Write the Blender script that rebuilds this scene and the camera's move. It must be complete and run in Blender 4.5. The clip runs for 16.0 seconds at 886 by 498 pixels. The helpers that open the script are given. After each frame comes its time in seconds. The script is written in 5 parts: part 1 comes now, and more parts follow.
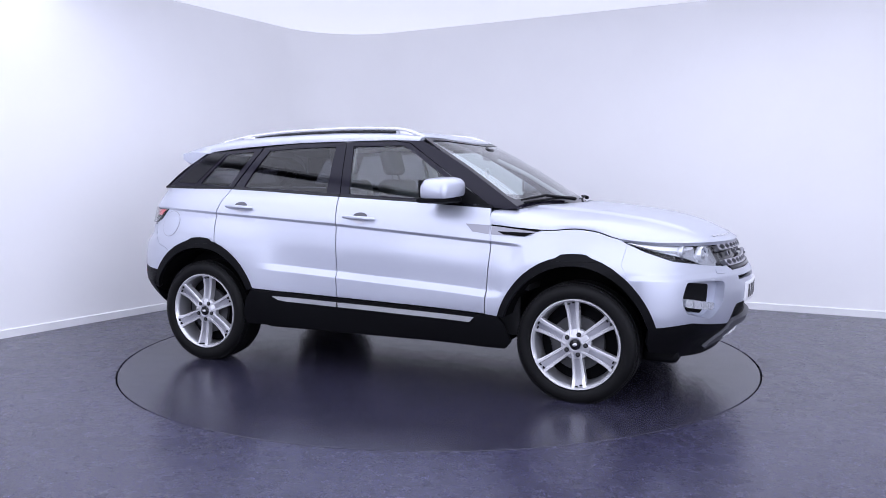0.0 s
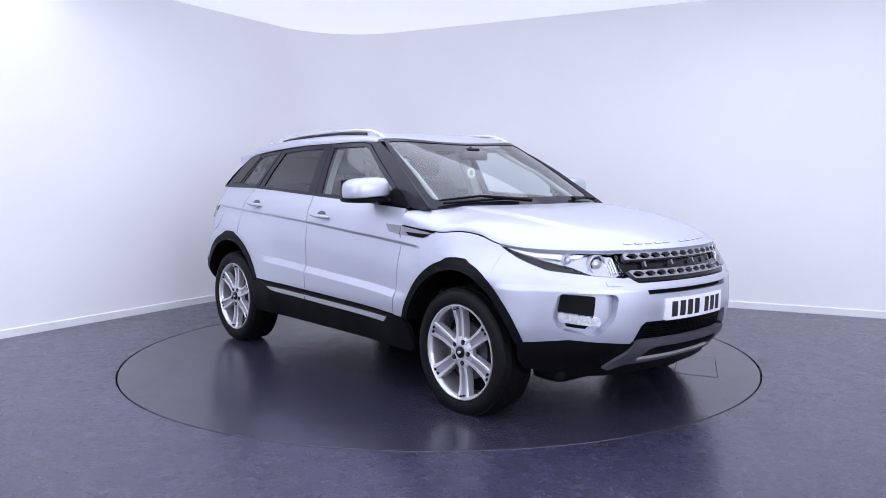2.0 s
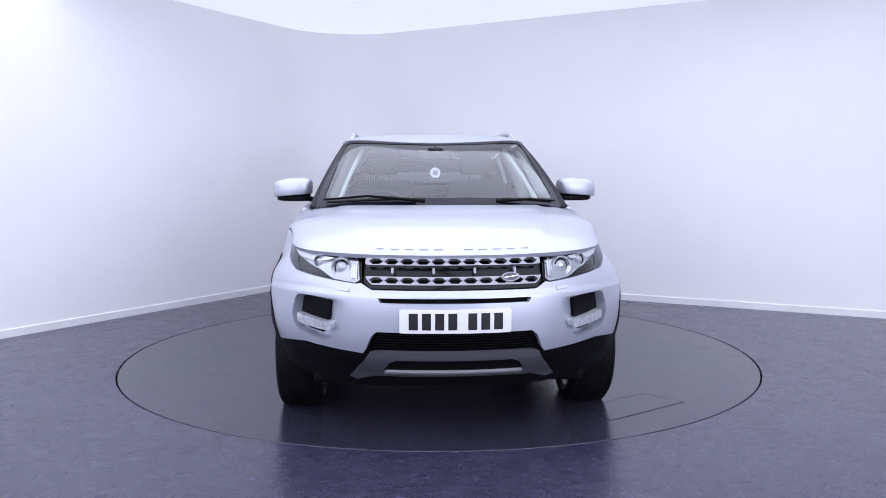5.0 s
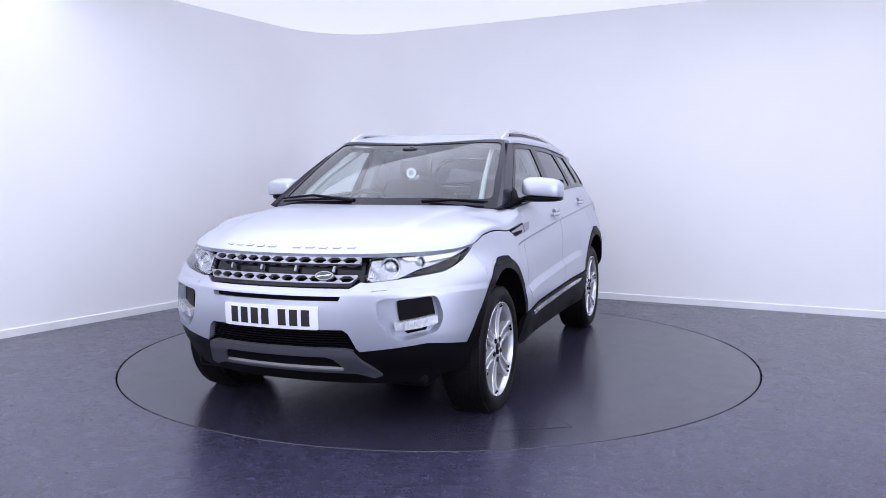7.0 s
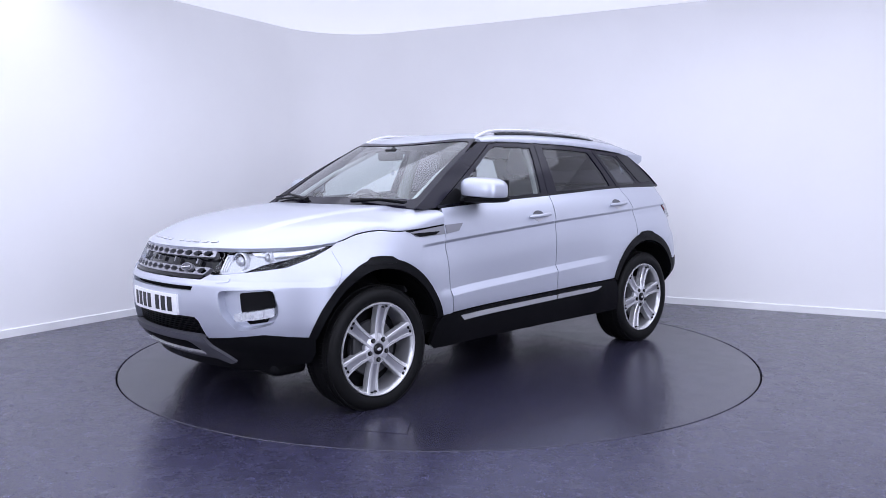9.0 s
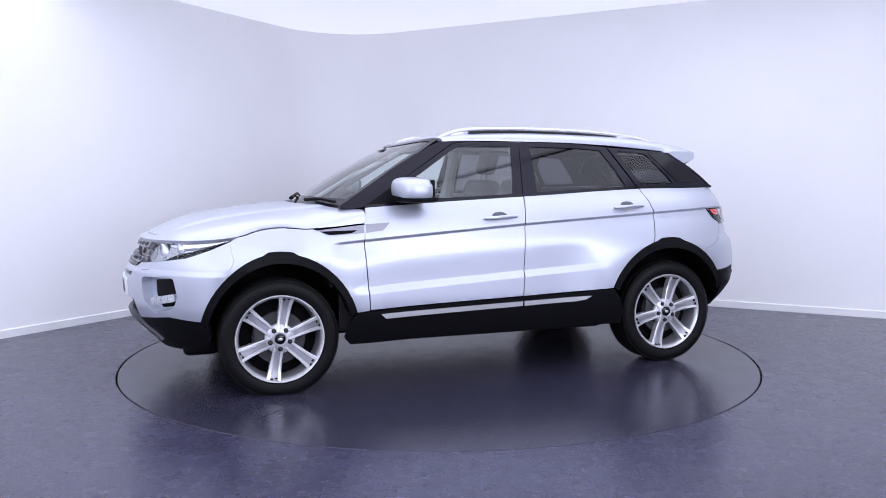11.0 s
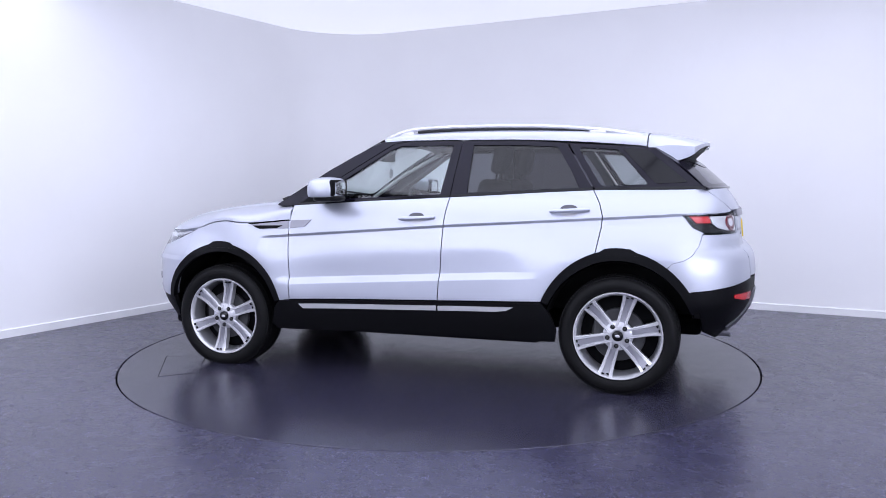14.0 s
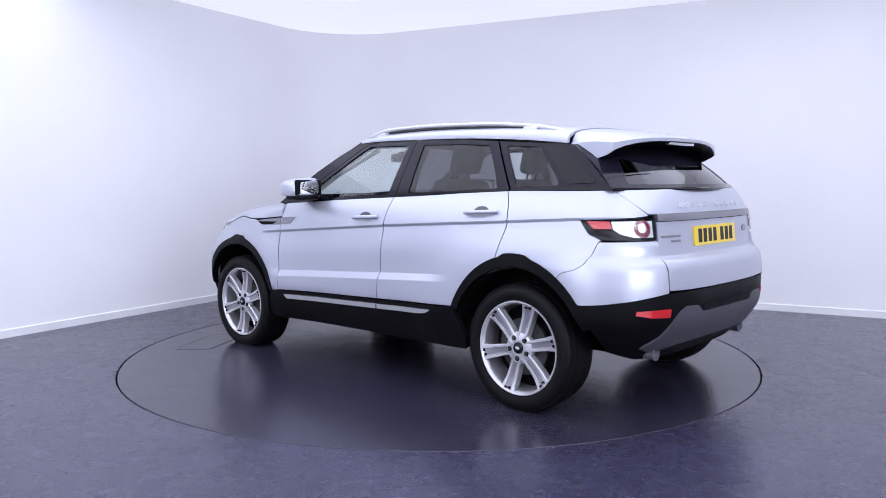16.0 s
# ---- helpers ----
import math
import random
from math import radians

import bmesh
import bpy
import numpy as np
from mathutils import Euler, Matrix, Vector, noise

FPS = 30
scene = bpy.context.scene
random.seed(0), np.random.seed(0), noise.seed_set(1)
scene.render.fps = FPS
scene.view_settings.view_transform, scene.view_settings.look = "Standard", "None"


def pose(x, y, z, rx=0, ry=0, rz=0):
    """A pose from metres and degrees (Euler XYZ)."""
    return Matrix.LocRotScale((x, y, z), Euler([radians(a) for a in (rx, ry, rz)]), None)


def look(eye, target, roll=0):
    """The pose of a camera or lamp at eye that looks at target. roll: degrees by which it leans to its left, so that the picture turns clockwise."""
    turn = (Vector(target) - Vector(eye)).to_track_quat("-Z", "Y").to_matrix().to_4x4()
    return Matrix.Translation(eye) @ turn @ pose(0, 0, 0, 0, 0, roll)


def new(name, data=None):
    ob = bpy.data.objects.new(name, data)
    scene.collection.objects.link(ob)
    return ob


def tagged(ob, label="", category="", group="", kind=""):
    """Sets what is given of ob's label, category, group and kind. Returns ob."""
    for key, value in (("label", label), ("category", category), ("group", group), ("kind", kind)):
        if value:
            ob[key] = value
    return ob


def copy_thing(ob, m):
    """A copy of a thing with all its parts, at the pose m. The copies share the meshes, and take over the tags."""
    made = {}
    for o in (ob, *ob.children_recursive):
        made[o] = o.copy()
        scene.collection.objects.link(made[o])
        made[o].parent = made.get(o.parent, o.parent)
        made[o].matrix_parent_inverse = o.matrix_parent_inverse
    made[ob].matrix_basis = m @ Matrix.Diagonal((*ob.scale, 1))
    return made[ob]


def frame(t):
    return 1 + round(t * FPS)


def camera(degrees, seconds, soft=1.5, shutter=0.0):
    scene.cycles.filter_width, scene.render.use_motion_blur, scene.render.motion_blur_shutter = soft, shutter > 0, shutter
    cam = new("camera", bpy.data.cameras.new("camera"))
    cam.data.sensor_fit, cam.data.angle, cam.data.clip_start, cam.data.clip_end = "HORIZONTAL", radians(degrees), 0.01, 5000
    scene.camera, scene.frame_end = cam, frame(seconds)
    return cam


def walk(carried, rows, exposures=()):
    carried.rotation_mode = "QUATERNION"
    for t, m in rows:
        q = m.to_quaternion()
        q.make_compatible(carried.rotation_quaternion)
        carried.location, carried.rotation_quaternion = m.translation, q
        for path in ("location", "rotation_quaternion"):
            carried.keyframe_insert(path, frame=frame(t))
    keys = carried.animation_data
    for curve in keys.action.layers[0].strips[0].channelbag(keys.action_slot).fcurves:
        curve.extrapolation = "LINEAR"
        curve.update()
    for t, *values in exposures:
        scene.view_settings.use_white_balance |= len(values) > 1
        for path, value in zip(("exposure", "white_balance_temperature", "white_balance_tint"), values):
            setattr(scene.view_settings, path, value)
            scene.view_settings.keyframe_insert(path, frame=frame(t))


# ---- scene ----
# ---- camera: a still tripod before the turntable ----
cam = camera(58.07, 16.0, soft=0.8)
EYE = (0.0, -5.850, 1.264)
SIGHT = (EYE[0] + 0.004756, EYE[1] + 0.996225, EYE[2] - 0.086681)
VIEW = look(EYE, SIGHT, -0.084)
walk(cam, [(0.0, VIEW), (16.0, VIEW)], exposures=[(0.0, 0.0), (16.0, 0.0)])

# ---- light: a luminous ceiling over the turntable, unseen fill lamps added behind the camera ----
world = bpy.data.worlds.new("world")
world.use_nodes = True
world.node_tree.nodes["Background"].inputs[0].default_value = (0.80, 0.82, 1.0, 1)
world.node_tree.nodes["Background"].inputs[1].default_value = 0.05
scene.world = world


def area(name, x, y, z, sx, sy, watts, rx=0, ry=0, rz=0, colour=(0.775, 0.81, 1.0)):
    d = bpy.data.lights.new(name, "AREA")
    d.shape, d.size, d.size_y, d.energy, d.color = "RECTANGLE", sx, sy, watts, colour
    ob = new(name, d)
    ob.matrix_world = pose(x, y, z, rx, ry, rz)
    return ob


area("ceiling_light_panel", -0.8, -3.4, 2.93, 8.6, 8.6, 362)
# two fill lamps added out of view to brighten walls and flanks
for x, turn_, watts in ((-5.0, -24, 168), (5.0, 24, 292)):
    area("rear_fill_lamp", x, -8.4, 2.0, 6.6, 1.8, watts, 82, 0, turn_)


# ---- materials ----
def rgb(c):
    return (*c, 1.0)


def shader(name, base, rough=0.5, metal=0.0, coat=0.0, bump=0.0, bump_scale=60.0, vary=0.0, vary_scale=6.0,
           spec=0.5, rough_vary=0.0, emit=None, strength=0.0):
    m = bpy.data.materials.new(name)
    m.use_nodes = True
    nt = m.node_tree
    b = nt.nodes["Principled BSDF"]
    b.inputs["Base Color"].default_value = rgb(base)
    b.inputs["Roughness"].default_value = rough
    b.inputs["Metallic"].default_value = metal
    b.inputs["Coat Weight"].default_value = coat
    b.inputs["Coat Roughness"].default_value = 0.04
    b.inputs["Specular IOR Level"].default_value = spec
    if emit:
        b.inputs["Emission Color"].default_value = rgb(emit)
        b.inputs["Emission Strength"].default_value = strength
    tc = nt.nodes.new("ShaderNodeTexCoord")
    if vary or rough_vary:
        n = nt.nodes.new("ShaderNodeTexNoise")
        n.inputs["Scale"].default_value, n.inputs["Detail"].default_value = vary_scale, 6
        nt.links.new(tc.outputs["Object"], n.inputs["Vector"])
        if vary:
            r = nt.nodes.new("ShaderNodeValToRGB")
            r.color_ramp.elements[0].position, r.color_ramp.elements[1].position = 0.3, 0.7
            r.color_ramp.elements[0].color = rgb([max(0, v * (1 - vary)) for v in base])
            r.color_ramp.elements[1].color = rgb([min(1, v * (1 + vary)) for v in base])
            nt.links.new(n.outputs["Fac"], r.inputs["Fac"])
            nt.links.new(r.outputs["Color"], b.inputs["Base Color"])
        if rough_vary:
            mr = nt.nodes.new("ShaderNodeMapRange")
            mr.inputs["From Min"].default_value, mr.inputs["From Max"].default_value = 0.3, 0.7
            mr.inputs["To Min"].default_value, mr.inputs["To Max"].default_value = max(0, rough - rough_vary), rough + rough_vary
            nt.links.new(n.outputs["Fac"], mr.inputs["Value"])
            nt.links.new(mr.outputs["Result"], b.inputs["Roughness"])
    if bump:
        n2 = nt.nodes.new("ShaderNodeTexNoise")
        n2.inputs["Scale"].default_value, n2.inputs["Detail"].default_value = bump_scale, 4
        nt.links.new(tc.outputs["Object"], n2.inputs["Vector"])
        bp = nt.nodes.new("ShaderNodeBump")
        bp.inputs["Strength"].default_value, bp.inputs["Distance"].default_value = bump, 0.01
        nt.links.new(n2.outputs["Fac"], bp.inputs["Height"])
        nt.links.new(bp.outputs["Normal"], b.inputs["Normal"])
    return m


def pane(name, tint, gloss=1.0, ior=1.5):
    m = bpy.data.materials.new(name)
    m.use_nodes = True
    nt = m.node_tree
    nt.nodes.remove(nt.nodes["Principled BSDF"])
    t, g = nt.nodes.new("ShaderNodeBsdfTransparent"), nt.nodes.new("ShaderNodeBsdfGlossy")
    t.inputs["Color"].default_value, g.inputs["Color"].default_value = rgb(tint), (gloss, gloss, gloss, 1)
    g.inputs["Roughness"].default_value = 0.02
    lw, mix = nt.nodes.new("ShaderNodeLayerWeight"), nt.nodes.new("ShaderNodeMixShader")
    lw.inputs["Blend"].default_value = 0.5
    pw, sc = nt.nodes.new("ShaderNodeMath"), nt.nodes.new("ShaderNodeMath")
    pw.operation, sc.operation = "POWER", "MULTIPLY_ADD"
    f0 = ((ior - 1) / (ior + 1)) ** 2
    pw.inputs[1].default_value, sc.inputs[1].default_value, sc.inputs[2].default_value = 4.0, 1 - f0, f0
    nt.links.new(lw.outputs["Facing"], pw.inputs[0])
    nt.links.new(pw.outputs[0], sc.inputs[0])
    nt.links.new(sc.outputs[0], mix.inputs["Fac"])
    nt.links.new(t.outputs[0], mix.inputs[1])
    nt.links.new(g.outputs[0], mix.inputs[2])
    nt.links.new(mix.outputs[0], nt.nodes["Material Output"].inputs["Surface"])
    return m


def paint_flake():
    m = shader("silver_paint", (0.485, 0.505, 0.578), 0.42, 0.62, 0.5)
    nt = m.node_tree
    b = nt.nodes["Principled BSDF"]
    tc = nt.nodes.new("ShaderNodeTexCoord")
    n = nt.nodes.new("ShaderNodeTexVoronoi")
    n.inputs["Scale"].default_value = 900
    nt.links.new(tc.outputs["Object"], n.inputs["Vector"])
    r = nt.nodes.new("ShaderNodeMapRange")
    r.inputs["To Min"].default_value, r.inputs["To Max"].default_value = 0.36, 0.46
    nt.links.new(n.outputs["Distance"], r.inputs["Value"])
    nt.links.new(r.outputs["Result"], b.inputs["Roughness"])
    return m


def floor_stuff(name, base, rough):
    """Dark vinyl floor with pale chips, scuffs, sparkle painted as pale specks, and a waxed, uneven gloss."""
    m = bpy.data.materials.new(name)
    m.use_nodes = True
    nt = m.node_tree
    b = nt.nodes["Principled BSDF"]
    tc = nt.nodes.new("ShaderNodeTexCoord")

    def noise_of(scale, detail=5.0, rough_=0.6):
        n = nt.nodes.new("ShaderNodeTexNoise")
        n.inputs["Scale"].default_value, n.inputs["Detail"].default_value, n.inputs["Roughness"].default_value = scale, detail, rough_
        nt.links.new(tc.outputs["Object"], n.inputs["Vector"])
        return n.outputs["Fac"]

    def ranged(src, a, z, lo, hi):
        r = nt.nodes.new("ShaderNodeMapRange")
        for k, v in (("From Min", a), ("From Max", z), ("To Min", lo), ("To Max", hi)):
            r.inputs[k].default_value = v
        nt.links.new(src, r.inputs["Value"])
        return r.outputs["Result"]

    def mixed(fac, a, z):
        x = nt.nodes.new("ShaderNodeMix")
        x.data_type = "RGBA"
        nt.links.new(fac, x.inputs[0])
        for src, k in ((a, 6), (z, 7)):
            if isinstance(src, tuple):
                x.inputs[k].default_value = rgb(src)
            else:
                nt.links.new(src, x.inputs[k])
        return x.outputs[2]

    chips = ranged(noise_of(95, 3.0), 0.60, 0.66, 0.0, 1.0)
    tiny = ranged(noise_of(240, 1.0), 0.585, 0.635, 0.0, 1.0)
    cloud = ranged(noise_of(1.7, 8.0), 0.3, 0.7, 0.0, 1.0)
    scuff = ranged(noise_of(8.0, 9.0, 0.78), 0.565, 0.60, 0.0, 0.7)
    patch = nt.nodes.new("ShaderNodeMath")
    patch.operation = "MULTIPLY"
    nt.links.new(scuff, patch.inputs[0])
    nt.links.new(ranged(noise_of(1.6, 2.0), 0.48, 0.60, 0.0, 1.0), patch.inputs[1])
    c = mixed(cloud, tuple(v * 0.75 for v in base), tuple(v * 1.3 for v in base))
    c = mixed(tiny, c, (base[0] * 5.0, base[1] * 5.0, base[2] * 6.5))
    c = mixed(chips, c, tuple(v * 3.6 for v in base))
    # the shiny grain's sparkle, put into the colour as crisp bluish specks
    vor = nt.nodes.new("ShaderNodeTexVoronoi")
    vor.inputs["Scale"].default_value = 85
    nt.links.new(tc.outputs["Object"], vor.inputs["Vector"])
    tone = nt.nodes.new("ShaderNodeSeparateColor")
    nt.links.new(vor.outputs["Color"], tone.inputs[0])
    both = nt.nodes.new("ShaderNodeMath")
    both.operation = "MULTIPLY"
    nt.links.new(ranged(vor.outputs["Distance"], 0.24, 0.16, 0.0, 1.0), both.inputs[0])
    nt.links.new(ranged(tone.outputs[0], 0.55, 0.95, 0.0, 1.0), both.inputs[1])
    c = mixed(both.outputs[0], c, (base[0] * 11.0, base[1] * 11.0, base[2] * 13.0))
    c = mixed(patch.outputs[0], c, (base[0] * 2.7, base[1] * 2.7, base[2] * 2.1))
    nt.links.new(c, b.inputs["Base Color"])
    b.inputs["Specular Tint"].default_value = (0.94, 0.92, 1.0, 1)
    nt.links.new(ranged(noise_of(7.0, 9.0, 0.75), 0.35, 0.68, rough - 0.02, rough + 0.045), b.inputs["Roughness"])
    bp = nt.nodes.new("ShaderNodeBump")
    bp.inputs["Strength"].default_value, bp.inputs["Distance"].default_value = 0.10, 0.004
    nt.links.new(noise_of(160, 3.0), bp.inputs["Height"])
    nt.links.new(bp.outputs["Normal"], b.inputs["Normal"])
    return m


M_WALL = shader("wall_paint", (0.855, 0.85, 0.86), 0.65, bump=0.05, bump_scale=240, vary=0.015, vary_scale=1.3)
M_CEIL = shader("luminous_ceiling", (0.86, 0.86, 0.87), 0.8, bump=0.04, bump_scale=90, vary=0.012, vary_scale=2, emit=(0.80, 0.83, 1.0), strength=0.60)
M_SKIRT = shader("skirting_paint", (0.80, 0.80, 0.81), 0.35, vary=0.04, vary_scale=3, bump=0.03)
M_DARK = shader("dark_wall", (0.05, 0.05, 0.06), 0.8, vary=0.2, vary_scale=1)
M_FLOOR = floor_stuff("dark_vinyl_floor", (0.0205, 0.0196, 0.0335), 0.26)
M_DISC = floor_stuff("turntable_vinyl", (0.0165, 0.0158, 0.0235), 0.21)
M_GAP = shader("black_gap", (0.003, 0.003, 0.004), 0.8, spec=0.1)
M_PAINT = paint_flake()
M_BLACK = shader("black_plastic", (0.004, 0.004, 0.005), 0.45, spec=0.09, bump=0.12, bump_scale=420, rough_vary=0.06, vary_scale=9)
M_GLOSS = shader("gloss_black", (0.004, 0.004, 0.006), 0.10, spec=0.28)
M_FRIT = shader("pillar_black", (0.009, 0.008, 0.015), 0.14, spec=0.22)
M_RUBBER = shader("tyre_rubber", (0.004, 0.004, 0.0045), 0.55, spec=0.16, bump=0.08, bump_scale=180, vary=0.15, vary_scale=12)
M_RIM = shader("rim_silver", (0.60, 0.60, 0.62), 0.25, 0.5, 0.7, rough_vary=0.02, vary_scale=20)
M_BARREL = shader("rim_barrel", (0.30, 0.30, 0.32), 0.4, 0.6, rough_vary=0.05)
M_HUB = shader("hub_silver", (0.50, 0.50, 0.53), 0.34, 0.5, 0.3, rough_vary=0.04)
M_RIMD = shader("satin_grey", (0.29, 0.29, 0.32), 0.35, 0.6)
M_CHROME = shader("chrome", (0.78, 0.78, 0.80), 0.10, 1.0)
M_GRILLE = shader("grille_silver", (0.30, 0.30, 0.33), 0.32, 0.6, 0.3)
M_GREYMET = shader("grey_satin_metal", (0.24, 0.24, 0.27), 0.35, 0.6, 0.3, rough_vary=0.05)
M_SKID = shader("grey_skid_plastic", (0.075, 0.075, 0.088), 0.42, 0.1, bump=0.06, bump_scale=300)
M_STEEL = shader("brake_steel", (0.032, 0.032, 0.035), 0.5, 0.3, vary=0.25, vary_scale=20)
M_UNDER = shader("underbody", (0.003, 0.003, 0.0035), 0.8, vary=0.3, bump=0.2, bump_scale=20, spec=0.1)
M_TRIM = shader("dark_interior", (0.022, 0.022, 0.025), 0.6, bump=0.1, bump_scale=200)
M_SEAT = shader("black_leather", (0.035, 0.035, 0.04), 0.45, bump=0.15, bump_scale=150)
M_LINER = shader("pale_headlining", (0.44, 0.45, 0.445), 0.85, bump=0.1, bump_scale=300)
M_WHITE = shader("plate_white", (0.80, 0.80, 0.82), 0.3, coat=0.3)
M_YELLOW = shader("plate_yellow", (0.80, 0.58, 0.03), 0.3, coat=0.3)
M_INK = shader("plate_ink", (0.01, 0.01, 0.012), 0.5)
M_RED = shader("red_lens", (0.55, 0.015, 0.02), 0.12, coat=1.0)
M_DKRED = shader("dark_red_lens", (0.16, 0.006, 0.02), 0.12, coat=1.0)
M_LAMPW = shader("lamp_reflector", (0.74, 0.75, 0.78), 0.18, 0.5, 0.8)
M_LAMPB = shader("lamp_bowl", (0.52, 0.53, 0.56), 0.12, 0.85, 0.6)
M_BEZEL = shader("lamp_bezel_silver", (0.42, 0.43, 0.46), 0.20, 0.75, 0.5, bump=0.10, bump_scale=40)
M_PROJ = shader("projector_glass", (0.44, 0.45, 0.48), 0.10, 0.5, 1.0)
M_FOG = shader("ribbed_lamp_reflector", (0.74, 0.75, 0.77), 0.22, 0.5, 0.6, bump=0.28, bump_scale=70, vary=0.18, vary_scale=60)
M_MIRROR = shader("mirror_glass", (0.85, 0.86, 0.88), 0.02, 1.0)
M_GLASS = pane("clear_glass", (0.80, 0.865, 0.855), 1.0, 1.72)
M_TINT = pane("tinted_glass", (0.15, 0.15, 0.17), 0.85, 1.55)
M_QUARTER = pane("quarter_glass", (0.58, 0.61, 0.62), 0.85, 1.5)
M_LENS = pane("lamp_lens", (0.95, 0.96, 0.97), 0.7, 1.35)


# ---- building helpers ----
def spline(xs, ys):
    """A smooth curve through few keys."""
    xs, ys = np.array(xs, float), np.array(ys, float)
    d = np.diff(ys) / np.diff(xs)
    m = np.empty(len(xs))
    m[0], m[-1] = d[0], d[-1]
    for i in range(1, len(xs) - 1):
        m[i] = 0.0 if d[i - 1] * d[i] <= 0 else 2 * d[i - 1] * d[i] / (d[i - 1] + d[i])

    def f(x):
        x = np.clip(np.asarray(x, float), xs[0], xs[-1])
        i = np.clip(np.searchsorted(xs, x) - 1, 0, len(xs) - 2)
        h = xs[i + 1] - xs[i]
        t = (x - xs[i]) / h
        return ((2 * t**3 - 3 * t**2 + 1) * ys[i] + (t**3 - 2 * t**2 + t) * h * m[i]
                + (-2 * t**3 + 3 * t**2) * ys[i + 1] + (t**3 - t**2) * h * m[i + 1])
    return f


def link_mesh(name, me, material, parent, label="", kind=""):
    me.materials.append(material)
    ob = new(name, me)
    if parent is not None:
        ob.parent = parent
    if label or kind:
        tagged(ob, label, kind=kind)
    return ob


def part(name, bm, material, parent, label="", smooth=True, kind=""):
    """Links a bmesh as one mesh object under a thing or part."""
    bmesh.ops.recalc_face_normals(bm, faces=bm.faces[:])
    me = bpy.data.meshes.new(name)
    if smooth:
        for f in bm.faces:
            f.smooth = True
        for e in bm.edges:
            if len(e.link_faces) == 2 and e.calc_face_angle(0) > 0.7:
                e.smooth = False
    bm.to_mesh(me)
    bm.free()
    return link_mesh(name, me, material, parent, label, kind)


def box(bm, x0, x1, y0, y1, z0, z1, bevel=0.0, segs=2, m=None):
    r = bmesh.ops.create_cube(bm, size=1)
    vs = r["verts"]
    for v in vs:
        v.co = Vector(((x0 + x1) / 2 + v.co.x * (x1 - x0), (y0 + y1) / 2 + v.co.y * (y1 - y0), (z0 + z1) / 2 + v.co.z * (z1 - z0)))
    if bevel:
        es = list({e for v in vs for e in v.link_edges})
        r = bmesh.ops.bevel(bm, geom=es, offset=bevel, segments=segs, profile=0.5, affect="EDGES")
        vs = list({v for f in r["faces"] for v in f.verts} | {v for v in vs if v.is_valid})
    if m is not None:
        bmesh.ops.transform(bm, matrix=m, verts=vs)
    return vs


def lathe(bm, profile, segs=48, axis="Y", m=None):
    """Turns (radius, along) pairs round an axis."""
    rings = []
    for r, a in profile:
        ring = []
        for k in range(segs):
            w = 2 * math.pi * k / segs
            c, s = r * math.cos(w), r * math.sin(w)
            co = {"Y": (c, a, s), "Z": (c, s, a), "X": (a, c, s)}[axis]
            ring.append(bm.verts.new(m @ Vector(co) if m is not None else co))
        rings.append(ring)
    for p, q in zip(rings, rings[1:]):
        for k in range(segs):
            bm.faces.new((p[k], p[(k + 1) % segs], q[(k + 1) % segs], q[k]))
    return rings


def disc_cap(bm, ring):
    bm.faces.new(ring)


def tube(bm, pts, r, segs=10, flat=1.0, closed=False):
    """A rod along points; flat squeezes its height."""
    pts = [Vector(p) for p in pts]
    rings = []
    n = len(pts)
    for i, p in enumerate(pts):
        a = pts[(i - 1) % n] if closed or i else p
        b = pts[(i + 1) % n] if closed or i < n - 1 else p
        d = (b - a).normalized()
        side = d.cross(Vector((0, 0, 1)))
        side = side.normalized() if side.length > 1e-4 else Vector((1, 0, 0))
        up = side.cross(d)
        rad = r[i] if isinstance(r, (list, tuple)) else r
        rings.append([bm.verts.new(p + side * math.cos(2 * math.pi * k / segs) * rad + up * math.sin(2 * math.pi * k / segs) * rad * flat) for k in range(segs)])
    for i in range(n if closed else n - 1):
        p, q = rings[i], rings[(i + 1) % n]
        for k in range(segs):
            bm.faces.new((p[k], p[(k + 1) % segs], q[(k + 1) % segs], q[k]))
    if not closed:
        bm.faces.new(rings[0][::-1])
        bm.faces.new(rings[-1])


def prism(bm, pts, y0, y1, m=None):
    """Extrudes an outline in x, z from y0 to y1."""
    a = [bm.verts.new((x, y0, z)) for x, z in pts]
    b = [bm.verts.new((x, y1, z)) for x, z in pts]
    n = len(pts)
    bm.faces.new(a[::-1])
    bm.faces.new(b)
    for k in range(n):
        bm.faces.new((a[k], a[(k + 1) % n], b[(k + 1) % n], b[k]))
    if m is not None:
        bmesh.ops.transform(bm, matrix=m, verts=a + b)
    return a + b


